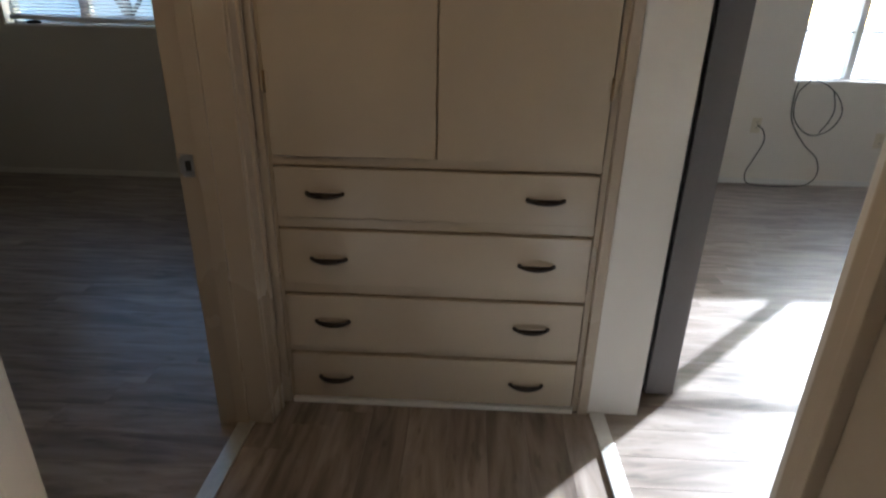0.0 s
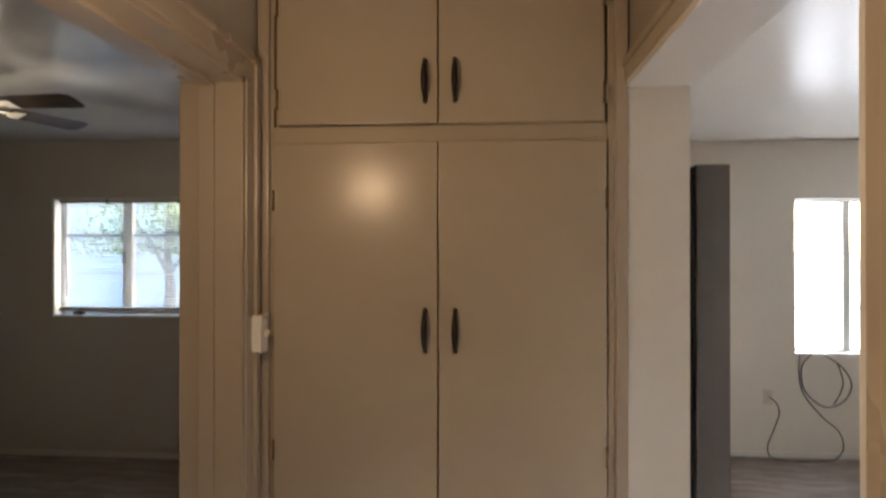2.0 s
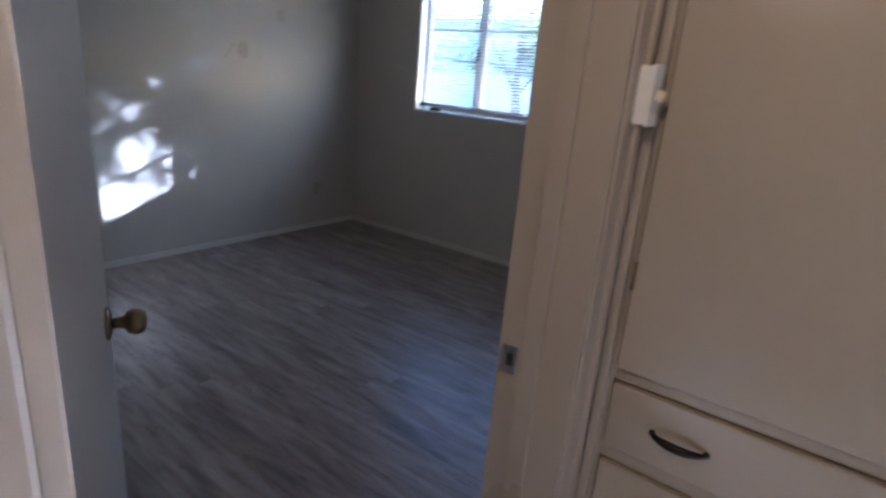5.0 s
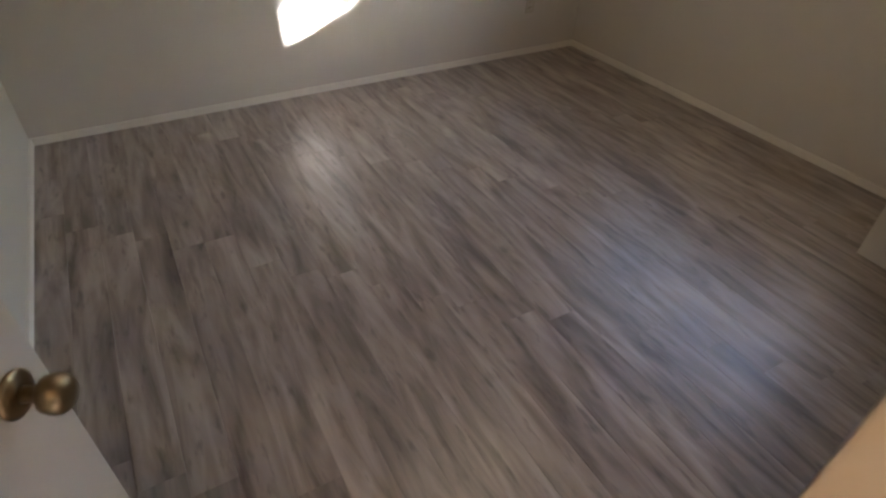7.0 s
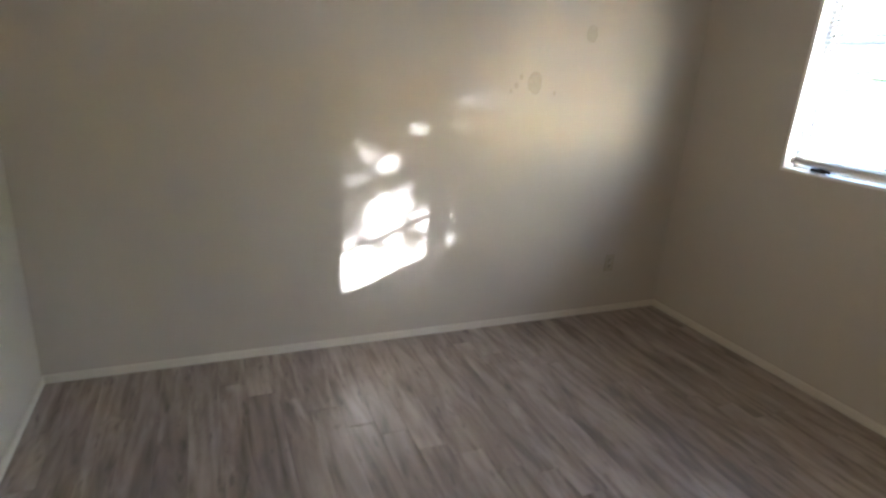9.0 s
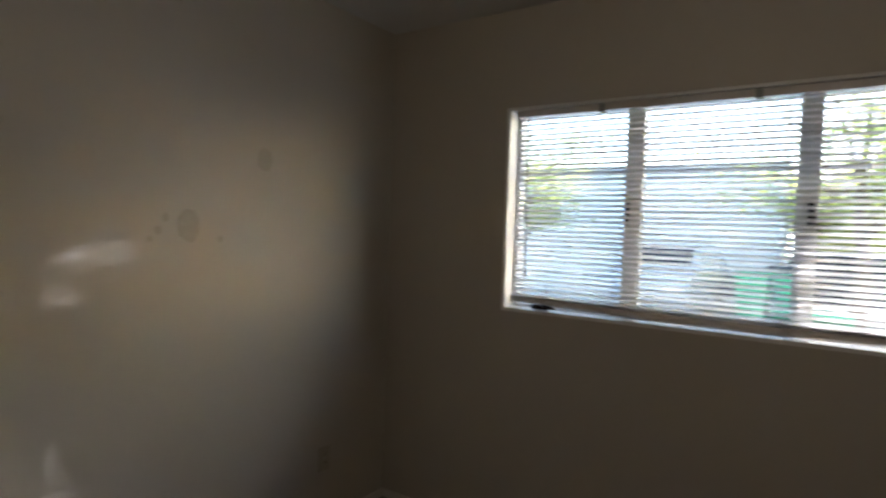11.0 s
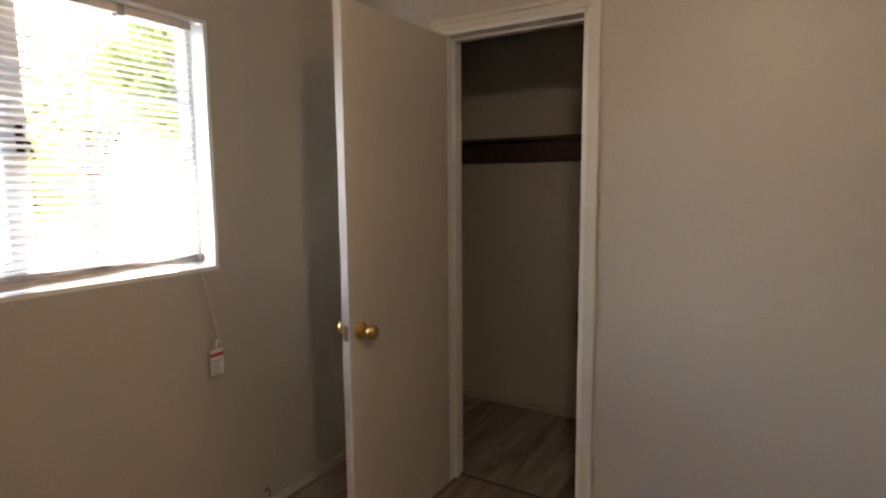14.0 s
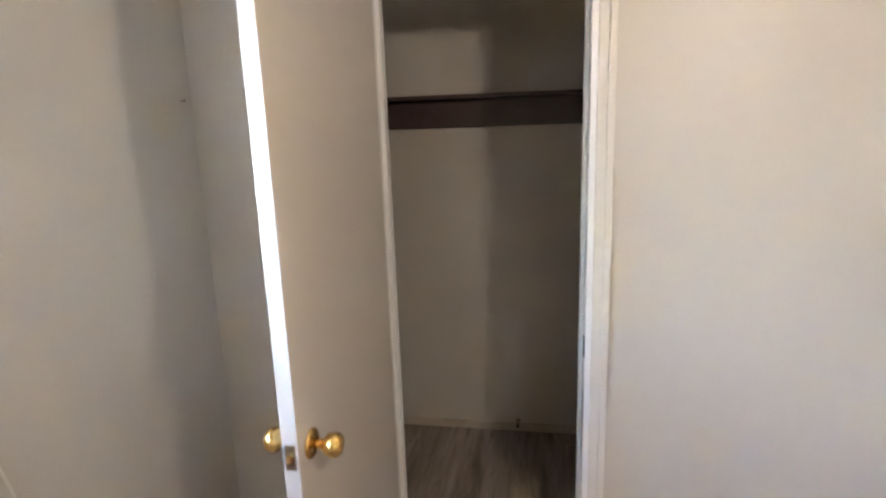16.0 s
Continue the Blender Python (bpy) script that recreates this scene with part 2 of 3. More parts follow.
def tube(points, radius, segs=8, cap=True):
    bm = bmesh.new()
    pts = [Vector(p) for p in points]
    rings = []
    for i, p in enumerate(pts):
        d = (pts[min(i + 1, len(pts) - 1)] - pts[max(i - 1, 0)]).normalized()
        a = d.orthogonal().normalized() if i == 0 else (rings[-1][1] - d * rings[-1][1].dot(d)).normalized()
        b = d.cross(a)
        rad = radius[i] if isinstance(radius, (list, tuple)) else radius
        ring = [bm.verts.new(p + (a * math.cos(k * 2 * math.pi / segs) + b * math.sin(k * 2 * math.pi / segs)) * rad) for k in range(segs)]
        rings.append((ring, a))
    for (r0, _), (r1, _) in zip(rings, rings[1:]):
        for k in range(segs):
            bm.faces.new((r0[k], r0[(k + 1) % segs], r1[(k + 1) % segs], r1[k])).smooth = True
    if cap:
        bm.faces.new(rings[0][0][::-1])
        bm.faces.new(rings[-1][0])
    return bm


def lathe(profile, segs=24):
    """Turned round z from rows of (radius, height)."""
    return tube([(0, 0, h) for r, h in profile], [max(r, 0.0005) for r, h in profile], segs)


def mesh_from(name, bm, mat):
    bmesh.ops.recalc_face_normals(bm, faces=bm.faces)
    me = bpy.data.meshes.new(name)
    bm.to_mesh(me)
    bm.free()
    me.materials.append(mat)
    return me


def part(name, bm, mat, parent=None, label="", m=None):
    ob = new(name, mesh_from(name, bm, mat))
    if parent:
        ob.parent = parent
    if m is not None:
        ob.matrix_local = m
    if label:
        ob["label"] = label
    return ob


def empty(name, m, label, category, group=""):
    ob = new(name)
    ob.matrix_world = m
    return tagged(ob, label, category, group)


def structure(name, bm, mat, label):
    return tagged(part(name, bm, mat), label, name.split("_")[0], kind="structure")


def moved(bm, m):
    bmesh.ops.transform(bm, matrix=m, verts=bm.verts)
    return bm


# ---- plan ----
BX0, BX1, BXC, BY0, BY1, BH = -3.888, -0.655, -0.69, -0.925, 2.604, 2.43
HX0, HX1, HH = -0.51, 0.51, 2.395
RX0, RY1 = 0.66, 2.957
DY0, DY1, DH = -0.962, -0.106, 2.035          # bedroom doorway
PY0, PY1 = -0.95, 0.015                       # passage to the other room
CY0, CY1 = 1.405, 2.043                        # closet doorway
WX0, WX1, WZ0, WZ1 = -3.214, -1.440, 1.070, 1.992
SX0, SX1, SZ0, SZ1 = 2.50, 5.70, 0.785, 1.99  # window of the other room

structure("wall_north", boxes([(BX0 - .15, WX0, BY1, BY1 + .16, -.3, 2.7), (WX1, .51, BY1, BY1 + .16, -.3, 2.7),
          (WX0, WX1, BY1, BY1 + .16, -.3, WZ0), (WX0, WX1, BY1, BY1 + .16, WZ1, 2.7)]), M_WALL, "pale beige painted bedroom wall with window opening")
structure("wall_west", one(BX0 - .15, BX0, BY0 - .14, BY1, -.3, 2.7), M_WALL, "pale beige painted bedroom wall with patched spots")
structure("wall_south", one(BX0, BX1, BY0 - .14, BY0, -.3, 2.7), M_WALL, "pale beige painted bedroom wall with outlet")
structure("wall_hall_west", boxes([(BX1, HX0, -3.0, DY0, -.3, 2.7), (BX1, HX0, DY0, DY1, DH, 2.7), (BX1, HX0, DY1, 0.3, -.3, 2.7), (BXC, HX0, .3, .7, -.3, 2.7),
          (BXC, HX0 - .06, 0.7, CY0, -.3, 2.7), (BXC, HX0 - .06, CY0, CY1, DH, 2.7), (BXC, HX0 - .06, CY1, BY1, -.3, 2.7)]), M_WALL, "painted wall with bedroom and closet doorways")
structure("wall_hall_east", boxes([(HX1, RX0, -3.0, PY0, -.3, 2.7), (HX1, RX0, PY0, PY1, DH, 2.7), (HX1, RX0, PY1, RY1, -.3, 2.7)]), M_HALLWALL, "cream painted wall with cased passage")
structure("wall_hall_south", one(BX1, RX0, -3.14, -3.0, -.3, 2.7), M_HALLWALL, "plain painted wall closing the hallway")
structure("wall_behind_cabinet", one(HX0, HX1, 0.62, 0.70, -.3, 2.7), M_WALL, "plain wall behind the linen cabinet")
structure("wall_closet_back", one(.31, .42, .70, BY1, -.3, 2.7), M_WALL, "pale beige closet back wall")
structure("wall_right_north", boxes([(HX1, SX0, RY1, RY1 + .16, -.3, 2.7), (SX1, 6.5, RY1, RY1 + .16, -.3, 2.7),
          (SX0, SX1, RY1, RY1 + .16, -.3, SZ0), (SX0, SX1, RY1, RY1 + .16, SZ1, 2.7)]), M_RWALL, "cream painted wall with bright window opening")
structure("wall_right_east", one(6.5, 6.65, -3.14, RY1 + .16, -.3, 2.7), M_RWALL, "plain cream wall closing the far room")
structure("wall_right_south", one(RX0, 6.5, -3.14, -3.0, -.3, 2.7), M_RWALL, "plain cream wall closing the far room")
structure("ceiling_bedroom", one(BX0, BX1, BY0, BY1, BH, BH + .1), M_CEIL, "off-white satin painted bedroom ceiling")
structure("ceiling_hall", one(HX0, HX1, -3.0, .62, HH, HH + .1), M_CEIL, "cream painted hallway ceiling")
structure("ceiling_closet", one(HX0 - .06, .31, .70, BY1, BH, BH + .1), M_CEIL, "off-white closet ceiling")
structure("ceiling_right", one(RX0, 6.5, -3.0, RY1, 2.43, 2.53), M_WHITECEIL, "white semi-gloss painted ceiling")
structure("roof", one(-4.6, 6.9, -3.6, 3.2, 2.72, 2.82), M_ROOF, "dark shingle roof over the house")

floor_ob = structure("floor", one(BX0, 6.5, -3.0, RY1, -.16, -.008), M_SUBFLOOR, "grey brown wood-look vinyl plank floor")


# ---- trims ----
def casing(name, x, y0, y1, top, w, t, side, mat, label):
    """A door casing on a wall in the plane x; side: +1 or -1, the way that it stands proud."""
    a, b = sorted((x, x + side * t))
    rows = [(a, b, y0 - w, y0, 0, top), (a, b, y1, y1 + w, 0, top), (a, b, y0 - w, y1 + w, top, top + w)]
    bm = boxes(rows, 0.005)
    a2, b2 = sorted((x, x + side * (t + .008)))
    for r in [(a2, b2, y0 - w - .0025, y0 - w + .018, 0, top + w - .016), (a2, b2, y1 + w - .018, y1 + w + .0025, 0, top + w - .016), (a2, b2, y0 - w - .0025, y1 + w + .0025, top + w - .016, top + w + .0025)]:
        box(bm, *r, bevel=0.004)
    return structure(name, bm, mat, label)


def jamb(name, x0, x1, y0, y1, top, mat, label, stop=None):
    rows = [(x0, x1, y0 - .002, y0 + .018, 0, top), (x0, x1, y1 - .018, y1 + .002, 0, top), (x0, x1, y0, y1, top - .018, top + .002)]
    if stop:
        a, b = stop
        rows += [(a, b, y0 + .018, y0 + .030, 0, top - .018), (a, b, y1 - .030, y1 - .018, 0, top - .018), (a, b, y0 + .018, y1 - .018, top - .030, top - .018)]
    return structure(name, boxes(rows, 0.003), mat, label)


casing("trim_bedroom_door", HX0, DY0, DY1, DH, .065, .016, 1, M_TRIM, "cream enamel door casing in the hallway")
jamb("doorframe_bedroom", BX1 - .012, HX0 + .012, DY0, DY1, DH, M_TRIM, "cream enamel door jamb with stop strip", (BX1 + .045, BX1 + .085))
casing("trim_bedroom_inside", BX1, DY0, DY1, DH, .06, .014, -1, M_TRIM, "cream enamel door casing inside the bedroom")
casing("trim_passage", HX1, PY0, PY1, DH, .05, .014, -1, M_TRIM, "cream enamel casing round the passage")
jamb("doorframe_passage", HX1 - .008, RX0 + .008, PY0, PY1, DH, M_WHITETRIM, "white painted passage lining")
casing("trim_closet", BXC, CY0, CY1, DH, .045, .014, -1, M_BASE, "cream enamel casing round the closet doorway")
jamb("doorframe_closet", BXC - .01, HX0 - .05, CY0, CY1, DH, M_WHITETRIM, "cream closet door jamb with stop strip", (BXC + .05, BXC + .09))

BB = .040
structure("baseboard_bedroom", boxes([(BX0, BX0 + .012, BY0, BY1, 0, BB), (BX0 + .012, BX1, BY1 - .012, BY1, 0, BB), (BX0 + .012, BX1, BY0, BY0 + .012, 0, BB),
          (BX1 - .012, BX1, DY1 + .06, .288, 0, BB), (BXC - .012, BXC, .3, CY0 - .045, 0, BB), (BXC - .012, BXC, CY1 + .045, BY1 - .012, 0, BB)], 0.003), M_BASE, "narrow cream baseboard strip")
structure("baseboard_closet", boxes([(.298, .31, .70, BY1, 0, BB), (BX1 + .12, .298, BY1 - .012, BY1, 0, BB), (BX1 + .12, .298, .70, .712, 0, BB)], 0.003), M_TRIM, "narrow cream closet baseboard")
structure("baseboard_right", boxes([(RX0, 6.5, RY1 - .012, RY1, 0, BB), (6.488, 6.5, -3.0, RY1 - .012, 0, BB)], 0.003), M_WHITETRIM, "narrow white baseboard strip")
tagged(part("threshold_strip", one(-.605, -.555, DY0 + .02, DY1 - .02, 0, .007, .003), M_ALU), "silver aluminium threshold strip across the bedroom doorway", "threshold", "threshold strips")
tagged(part("threshold_strip", one(.512, .56, PY0 + .02, PY1 - .02, 0, .007, .003), M_ALU), "silver aluminium threshold strip across the passage", "threshold", "threshold strips")


# ---- windows ----
def window_unit(name, x0, x1, z0, z1, y, mullions, rails, label, mull_w):
    """Frame, mullions, glazing bars and panes in an outer wall; y is the inner face of the frame."""
    w = tagged(part(name, boxes([(x0, x0 + .03, y, y + .06, z0, z1), (x1 - .03, x1, y, y + .06, z0, z1),
               (x0 + .03, x1 - .03, y, y + .06, z0, z0 + .03), (x0 + .03, x1 - .03, y, y + .06, z1 - .03, z1)], .003), M_WHITETRIM), label, "window", kind="structure")
    edges = [x0 + .03] + [v for m in mullions for v in (m - mull_w / 2, m + mull_w / 2)] + [x1 - .03]
    for m in mullions:
        part("mullion", one(m - mull_w / 2, m + mull_w / 2, y - .004, y + .05, z0 + .03, z1 - .03, .004), M_WHITETRIM, w)
    for i in range(0, len(edges), 2):
        a, b = edges[i], edges[i + 1]
        for z in rails:
            part("glazing_bar", one(a, b, y + .012, y + .04, z - .008, z + .008, .002), M_RAIL, w)
        levels = [z0 + .03] + list(rails) + [z1 - .03]
        for za, zb in zip(levels, levels[1:]):
            p = part("pane", one(a - .003, b + .003, y + .024, y + .028, za - .002, zb + .002), M_GLASS, w)
            p.visible_shadow = False
    part("window_sill", one(x0, x1, y - .085, y, z0 - .004, z0 + .014, .004), M_WHITETRIM, w)
    part("reveal", boxes([(x0 - .001, x0 + .012, y - .085, y, z0 + .014, z1), (x1 - .012, x1 + .001, y - .085, y, z0 + .014, z1), (x0 + .012, x1 - .012, y - .085, y, z1 - .012, z1 + .001)]), M_WHITETRIM, w)
    return w


window_unit("window_1", WX0, WX1, WZ0, WZ1, BY1 + .09, (-2.66, -2.05), (1.395, 1.70), "three-light bedroom window in white frame", .07)
w1 = bpy.data.objects["window_1"]
for lx, tip in ((-2.682, .004), (-2.038, .012)):
    lt = part("latch", one(lx - .009, lx + .009, BY1 + .074, BY1 + .087, 1.485, 1.575, .003), M_IRON, w1, "dark bronze casement latch")
    part("lever", tube([(lx, BY1 + .076, 1.545), (lx + tip, BY1 + .058, 1.52), (lx + tip * 2, BY1 + .054, 1.475)], [.007, .006, .005], 8), M_IRON, lt)
crank = part("crank_operator", one(-3.085, -3.005, BY1 + .055, BY1 + .089, WZ0 + .014, WZ0 + .034, .005), M_IRON, w1, "dark window crank on the sill")
part("crank_handle", tube([(-3.035, BY1 + .058, WZ0 + .03), (-3.02, BY1 + .035, WZ0 + .036), (-2.965, BY1 + .03, WZ0 + .026)], [.007, .006, .005], 8), M_IRON, crank)
window_unit("window_2", SX0, SX1, SZ0, SZ1, RY1 + .09, (2.94, 3.87, 4.80), (1.14, 1.56), "white framed window in the far room", .05)


# ---- venetian blind ----
def venetian(x0, x1, z0, z1, y, count, label, tilt):
    b = empty("venetian_blind", pose((x0 + x1) / 2, y, z1), label, "blind")
    w, h = x1 - x0, z1 - z0
    part("headrail", one(-w / 2, w / 2, -.016, .016, -.028, 0, .004), M_RAIL, b)
    bm = bmesh.new()
    n = 5
    rows = [[bm.verts.new((sx * (w / 2 - .006), -.0125 + .025 * i / n, .0022 * math.sin(math.pi * i / n))) for sx in (-1, 1)] for i in range(n + 1)]
    for r0, r1 in zip(rows, rows[1:]):
        bm.faces.new((r0[0], r0[1], r1[1], r1[0])).smooth = True
    bmesh.ops.solidify(bm, geom=bm.faces[:], thickness=0.0007)
    me = mesh_from("slat", bm, M_SLAT)
    rng = random.Random(5)
    step = (h - .075) / count
    for i in range(count):
        s = new("slat", me)
        s.parent = b
        s.matrix_local = pose(rng.uniform(-.001, .001), 0, -.042 - step * i, tilt + rng.uniform(-1.5, 1.5), rng.uniform(-.06, .06), 0)
    sag = [(-.5, .020), (-.3, .010), (-.1, .003), (.1, .001), (.3, .004), (.5, .012)]
    part("bottom_rail", moved(tube([(u * (w - .006), 0, dz) for u, dz in sag], .0165, 12), pose(0, 0, -h + .016)), M_RAIL, b)
    for k in range(4):
        stack = new("slat", me)
        stack.parent = b
        stack.matrix_local = pose(rng.uniform(-.002, .002), 0, -h + .036 + .0035 * k, rng.uniform(-4, 6), .25, 0)
    for u in (-1, 1):
        part("end_cap", tube([(u * (w / 2 - .012), 0, -h + .016 + (.020 if u < 0 else .012)), (u * (w / 2 + .002), 0, -h + .016 + (.020 if u < 0 else .012))], .0185, 12), M_RAIL, b)
    for fx in (-.40, -.13, .13, .40):
        for dy in (-.0135, .0135):
            part("ladder_cord", tube([(fx * w, dy, -.03), (fx * w, dy, -h + .02)], .0007, 5), M_PLASTIC, b)
    part("tilt_wand", tube([(-w / 2 + .065, -.03, -.03), (-w / 2 + .066, -.032, -.4), (-w / 2 + .075, -.03, -h * .84)], .0035, 8), M_GREYPRINT, b)
    for fx in (-.27, .07, .35):
        part("bracket", one(fx * w - .012, fx * w + .012, -.019, .02, -.034, .004, .003), M_GREYPRINT, b)
    part("lift_cord", tube([(w / 2 - .05, -.022, -.03), (w / 2 - .05, -.024, -h * .5), (w / 2 - .055, -.075, -h - .02), (w / 2 - .012, -.1, -h - .29)], .0014, 6), M_PLASTIC, b)
    return b


venetian(WX0 + .035, WX1 - .045, WZ0 + .02, WZ1 - .012, BY1 + .045, 36, "white slatted venetian blind lowered over the bedroom window", 34)
tag = empty("safety_tag", pose(-1.498, BY1 - .03, .772, 0, 0, 4), "white cord safety tag with red print", "tag")
part("card", one(-.03, .03, -.001, .001, -.10, .0, .0006), M_PLASTIC, tag)
part("red_band", one(-.03, .03, -.0022, -.0012, -.028, -.014), M_RED, tag)
for i in range(6):
    part("print_line", one(-.026, .02 - .006 * (i % 3), -.0018, -.0012, -.046 - .011 * i, -.042 - .011 * i), M_GREYPRINT, tag)
part("cord_end", tube([(.0, 0, -.005), (.003, 0, .035)], .004, 8), M_PLASTIC, tag)


# ---- doors ----
def lock_parts(door, w, z, mat, both=True):
    """Knob, rosette and latch for a door leaf whose hinge edge is at x = 0 and faces are at y = 0 and y = .035."""
    knob = [(.012, 0), (.011, .012), (.013, .022), (.024, .03), (.0275, .042), (.026, .052), (.019, .060), (.006, .063), (.0, .0632)]
    rose = [(.033, 0), (.033, .003), (.028, .007), (.016, .010), (.0, .0101)]
    for y, rx in ((0, 90), (.035, -90)):
        if rx == -90 and not both:
            continue
        k = part("door_knob", moved(lathe(knob), pose(w - .06, y + (-.008 if rx == 90 else .008), z, rx)), mat, door, "round brass knob")
        part("rosette", moved(lathe(rose), pose(w - .06, y, z, rx)), mat, k)
    part("latch_plate", one(w - .0005, w + .0015, .006, .029, z - .028, z + .028, .0005), M_OLDBRASS, door)
    part("latch_bolt", one(w + .001, w + .009, .011, .024, z - .008, z + .008, .002), M_BRASS, door)


def door_leaf(name, m, w, h, z_knob, mat_knob, label):
    d = empty(name, m, label, "door")
    d["kind"] = "structure"
    part("leaf", one(0, w, 0, .035, .012, h, .0025), M_DOOR, d)
    lock_parts(d, w, z_knob, mat_knob)
    for z in (.2, 1.02, 1.8):
        part("hinge", boxes([(-.004, .0, .002, .03, z - .045, z + .045)]), M_OLDBRASS, d)
        part("hinge_pin", tube([(-.004, -.004, z - .045), (-.004, -.004, z + .045)], .005, 8), M_OLDBRASS, d)
    return d


def at_hinge(x, y, tx, ty):
    return pose(x, y, 0, 0, 0, math.degrees(math.atan2(ty - y, tx - x)))


door_leaf("door_1", at_hinge(BX1 + .005, DY0 + .03, -1.335, -.585), .75, 2.01, .845, M_OLDBRASS, "cream painted flush bedroom door standing half open")
door_leaf("door_2", at_hinge(BXC - .016, CY1 + .004, -1.371, 2.070), .645, 2.01, .868, M_BRASS, "cream painted flush closet door standing wide open")


# ---- strike plates ----
def strike(m, label, metal):
    s = empty("strike_plate", m, label, "strike plate", "strike plates")
    part("plate", boxes([(-.016, .016, -.0015, 0, -.03, -.014), (-.016, .016, -.0015, 0, .014, .03), (-.016, -.007, -.0015, 0, -.014, .014), (.009, .016, -.0015, 0, -.014, .014)]), metal, s)
    part("lip", one(-.021, -.0155, -.004, 0, -.02, .02, .001), metal, s)
    part("pocket", one(-.007, .009, -.0006, .006, -.014, .014), M_DARK, s)
    return s


strike(pose(-.640, DY1 - .0185, .825), "worn steel strike plate on the bedroom door jamb", M_STEEL)
strike(pose(BXC + .009, CY0 + .0185, .862, 180, 0, 0), "dark brass strike plate on the closet jamb", M_IRON)


# ---- linen cabinet ----
def pull(parent, m, length, rise):
    """An arched pull, bow along x, standing out towards -y."""
    pts, rad = [], []
    for i in range(13):
        u = -1 + i / 6
        pts.append((u * length / 2, -rise * (1 - u * u) ** .7, 0))
        rad.append(.0035 + .0055 * (1 - u * u))
    h = part("handle", moved(tube(pts, rad, 10), m), M_IRON, parent, "dark bronze arched pull")
    for s in (-1, 1):
        part("foot", moved(moved(lathe([(.007, 0), (.007, .003), (.004, .006)], 10), pose(s * (length / 2 - .004), 0, 0, 90)), m), M_IRON, h)


def linen_cabinet():
    c = empty("linen_cabinet", pose(0, 0, 0), "built-in cream painted linen cabinet with four drawers", "cabinet")
    fw = .478
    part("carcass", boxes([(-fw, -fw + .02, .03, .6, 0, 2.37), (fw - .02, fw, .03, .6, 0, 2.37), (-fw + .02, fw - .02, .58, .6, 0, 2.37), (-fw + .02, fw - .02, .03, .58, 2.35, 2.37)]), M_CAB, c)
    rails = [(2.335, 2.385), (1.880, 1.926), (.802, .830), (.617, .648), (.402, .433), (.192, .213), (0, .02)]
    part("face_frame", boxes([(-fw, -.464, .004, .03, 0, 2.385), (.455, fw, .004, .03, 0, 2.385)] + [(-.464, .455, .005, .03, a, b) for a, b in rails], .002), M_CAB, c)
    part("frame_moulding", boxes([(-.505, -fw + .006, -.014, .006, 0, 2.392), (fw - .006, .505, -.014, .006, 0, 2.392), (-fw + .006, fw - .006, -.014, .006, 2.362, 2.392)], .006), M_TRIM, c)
    part("gap_lining", one(-.464, .455, .024, .028, .01, 2.34), M_CABGAP, c)
    part("toe_strip", one(-.465, .456, -.012, .006, 0, .016, .004), M_WHITETRIM, c)
    for a, b in (((-.459, -.0035), (.833, 1.877)), ((.0005, .450), (.831, 1.877)), ((-.449, -.0035), (1.929, 2.331)), ((.0005, .444), (1.927, 2.331))):
        d = part("cabinet_door", one(a[0], a[1], -.010, .010, b[0], b[1], .003), M_CAB, c)
        left = a[0] < -.1
        pz = 1.363 if b[0] < 1 else 2.044
        pull(d, pose(-.037 if left else .045, -.010, pz, 0, 90, 0), .118, .026)
        for hz in ((1.03, 1.72) if b[0] < 1 else (2.0, 2.26)):
            hx = a[0] if left else a[1]
            part("hinge", boxes([(hx - .010, hx + .010, -.0125, -.0095, hz - .025, hz + .025)], .001), M_CAB, d)
            part("hinge_pin", tube([(hx, -.013, hz - .028), (hx, -.013, hz + .028)], .004, 8), M_OLDBRASS, d)
    for za, zb, pz in ((.652, .798, .725), (.437, .613, .523), (.217, .398, .311), (.024, .188, .104)):
        d = part("drawer", one(-.459, .450, -.008, .012, za, zb, .004), M_CAB, c)
        for px in (-.317, .297 if pz < .7 else .306):
            pull(d, pose(px, -.008, pz), .108, .024)
    return c


linen_cabinet()


# ---- switch and thermostat box ----
sw = empty("light_switch", pose(HX0 + .0, -.052, 1.358, 0, 0, 90), "white surface-mounted switch box on the hallway wall", "light switch")
part("switch_box", one(-.022, .022, -.036, 0, -.048, .048, .004), M_PLASTIC, sw)
part("cover_plate", one(-.025, .025, -.042, -.036, -.051, .051, .003), M_PLASTIC, sw)
part("toggle", moved(one(-.005, .005, -.016, 0, -.009, .009, .002), pose(0, -.042, .004, 25)), M_IVORY, sw)
tagged(part("conduit", boxes([(HX0, HX0 + .008, -.058, -.044, 0.0, 1.306)], .003), M_TRIM), "cream painted surface wire channel beside the cabinet", "conduit")


# ---- smoke alarm ----
sm = empty("smoke_alarm", pose(HX1, -.465, 2.19, 0, 0, -90), "round white smoke alarm on the wall above the passage", "smoke alarm")
part("base", moved(lathe([(.066, 0), (.066, .010), (.062, .012), (.0, .0121)], 32), pose(0, 0, 0, 90)), M_IVORY, sm)
part("cover", moved(lathe([(.062, .010), (.064, .018), (.060, .032), (.050, .038), (.030, .040), (.0, .0402)], 32), pose(0, 0, 0, 90)), M_PLASTIC, sm)
part("test_button", moved(lathe([(.011, .039), (.011, .043), (.009, .044), (.0, .0441)], 16), pose(.0, 0, -.028, 90)), M_IVORY, sm)
for k in range(6):
    part("vent_slot", one(-.003, .003, -.0415, -.0395, .010 + .0, .026), M_DARK, sm, m=pose(0, 0, 0, 0, 60 * k + 30, 0))


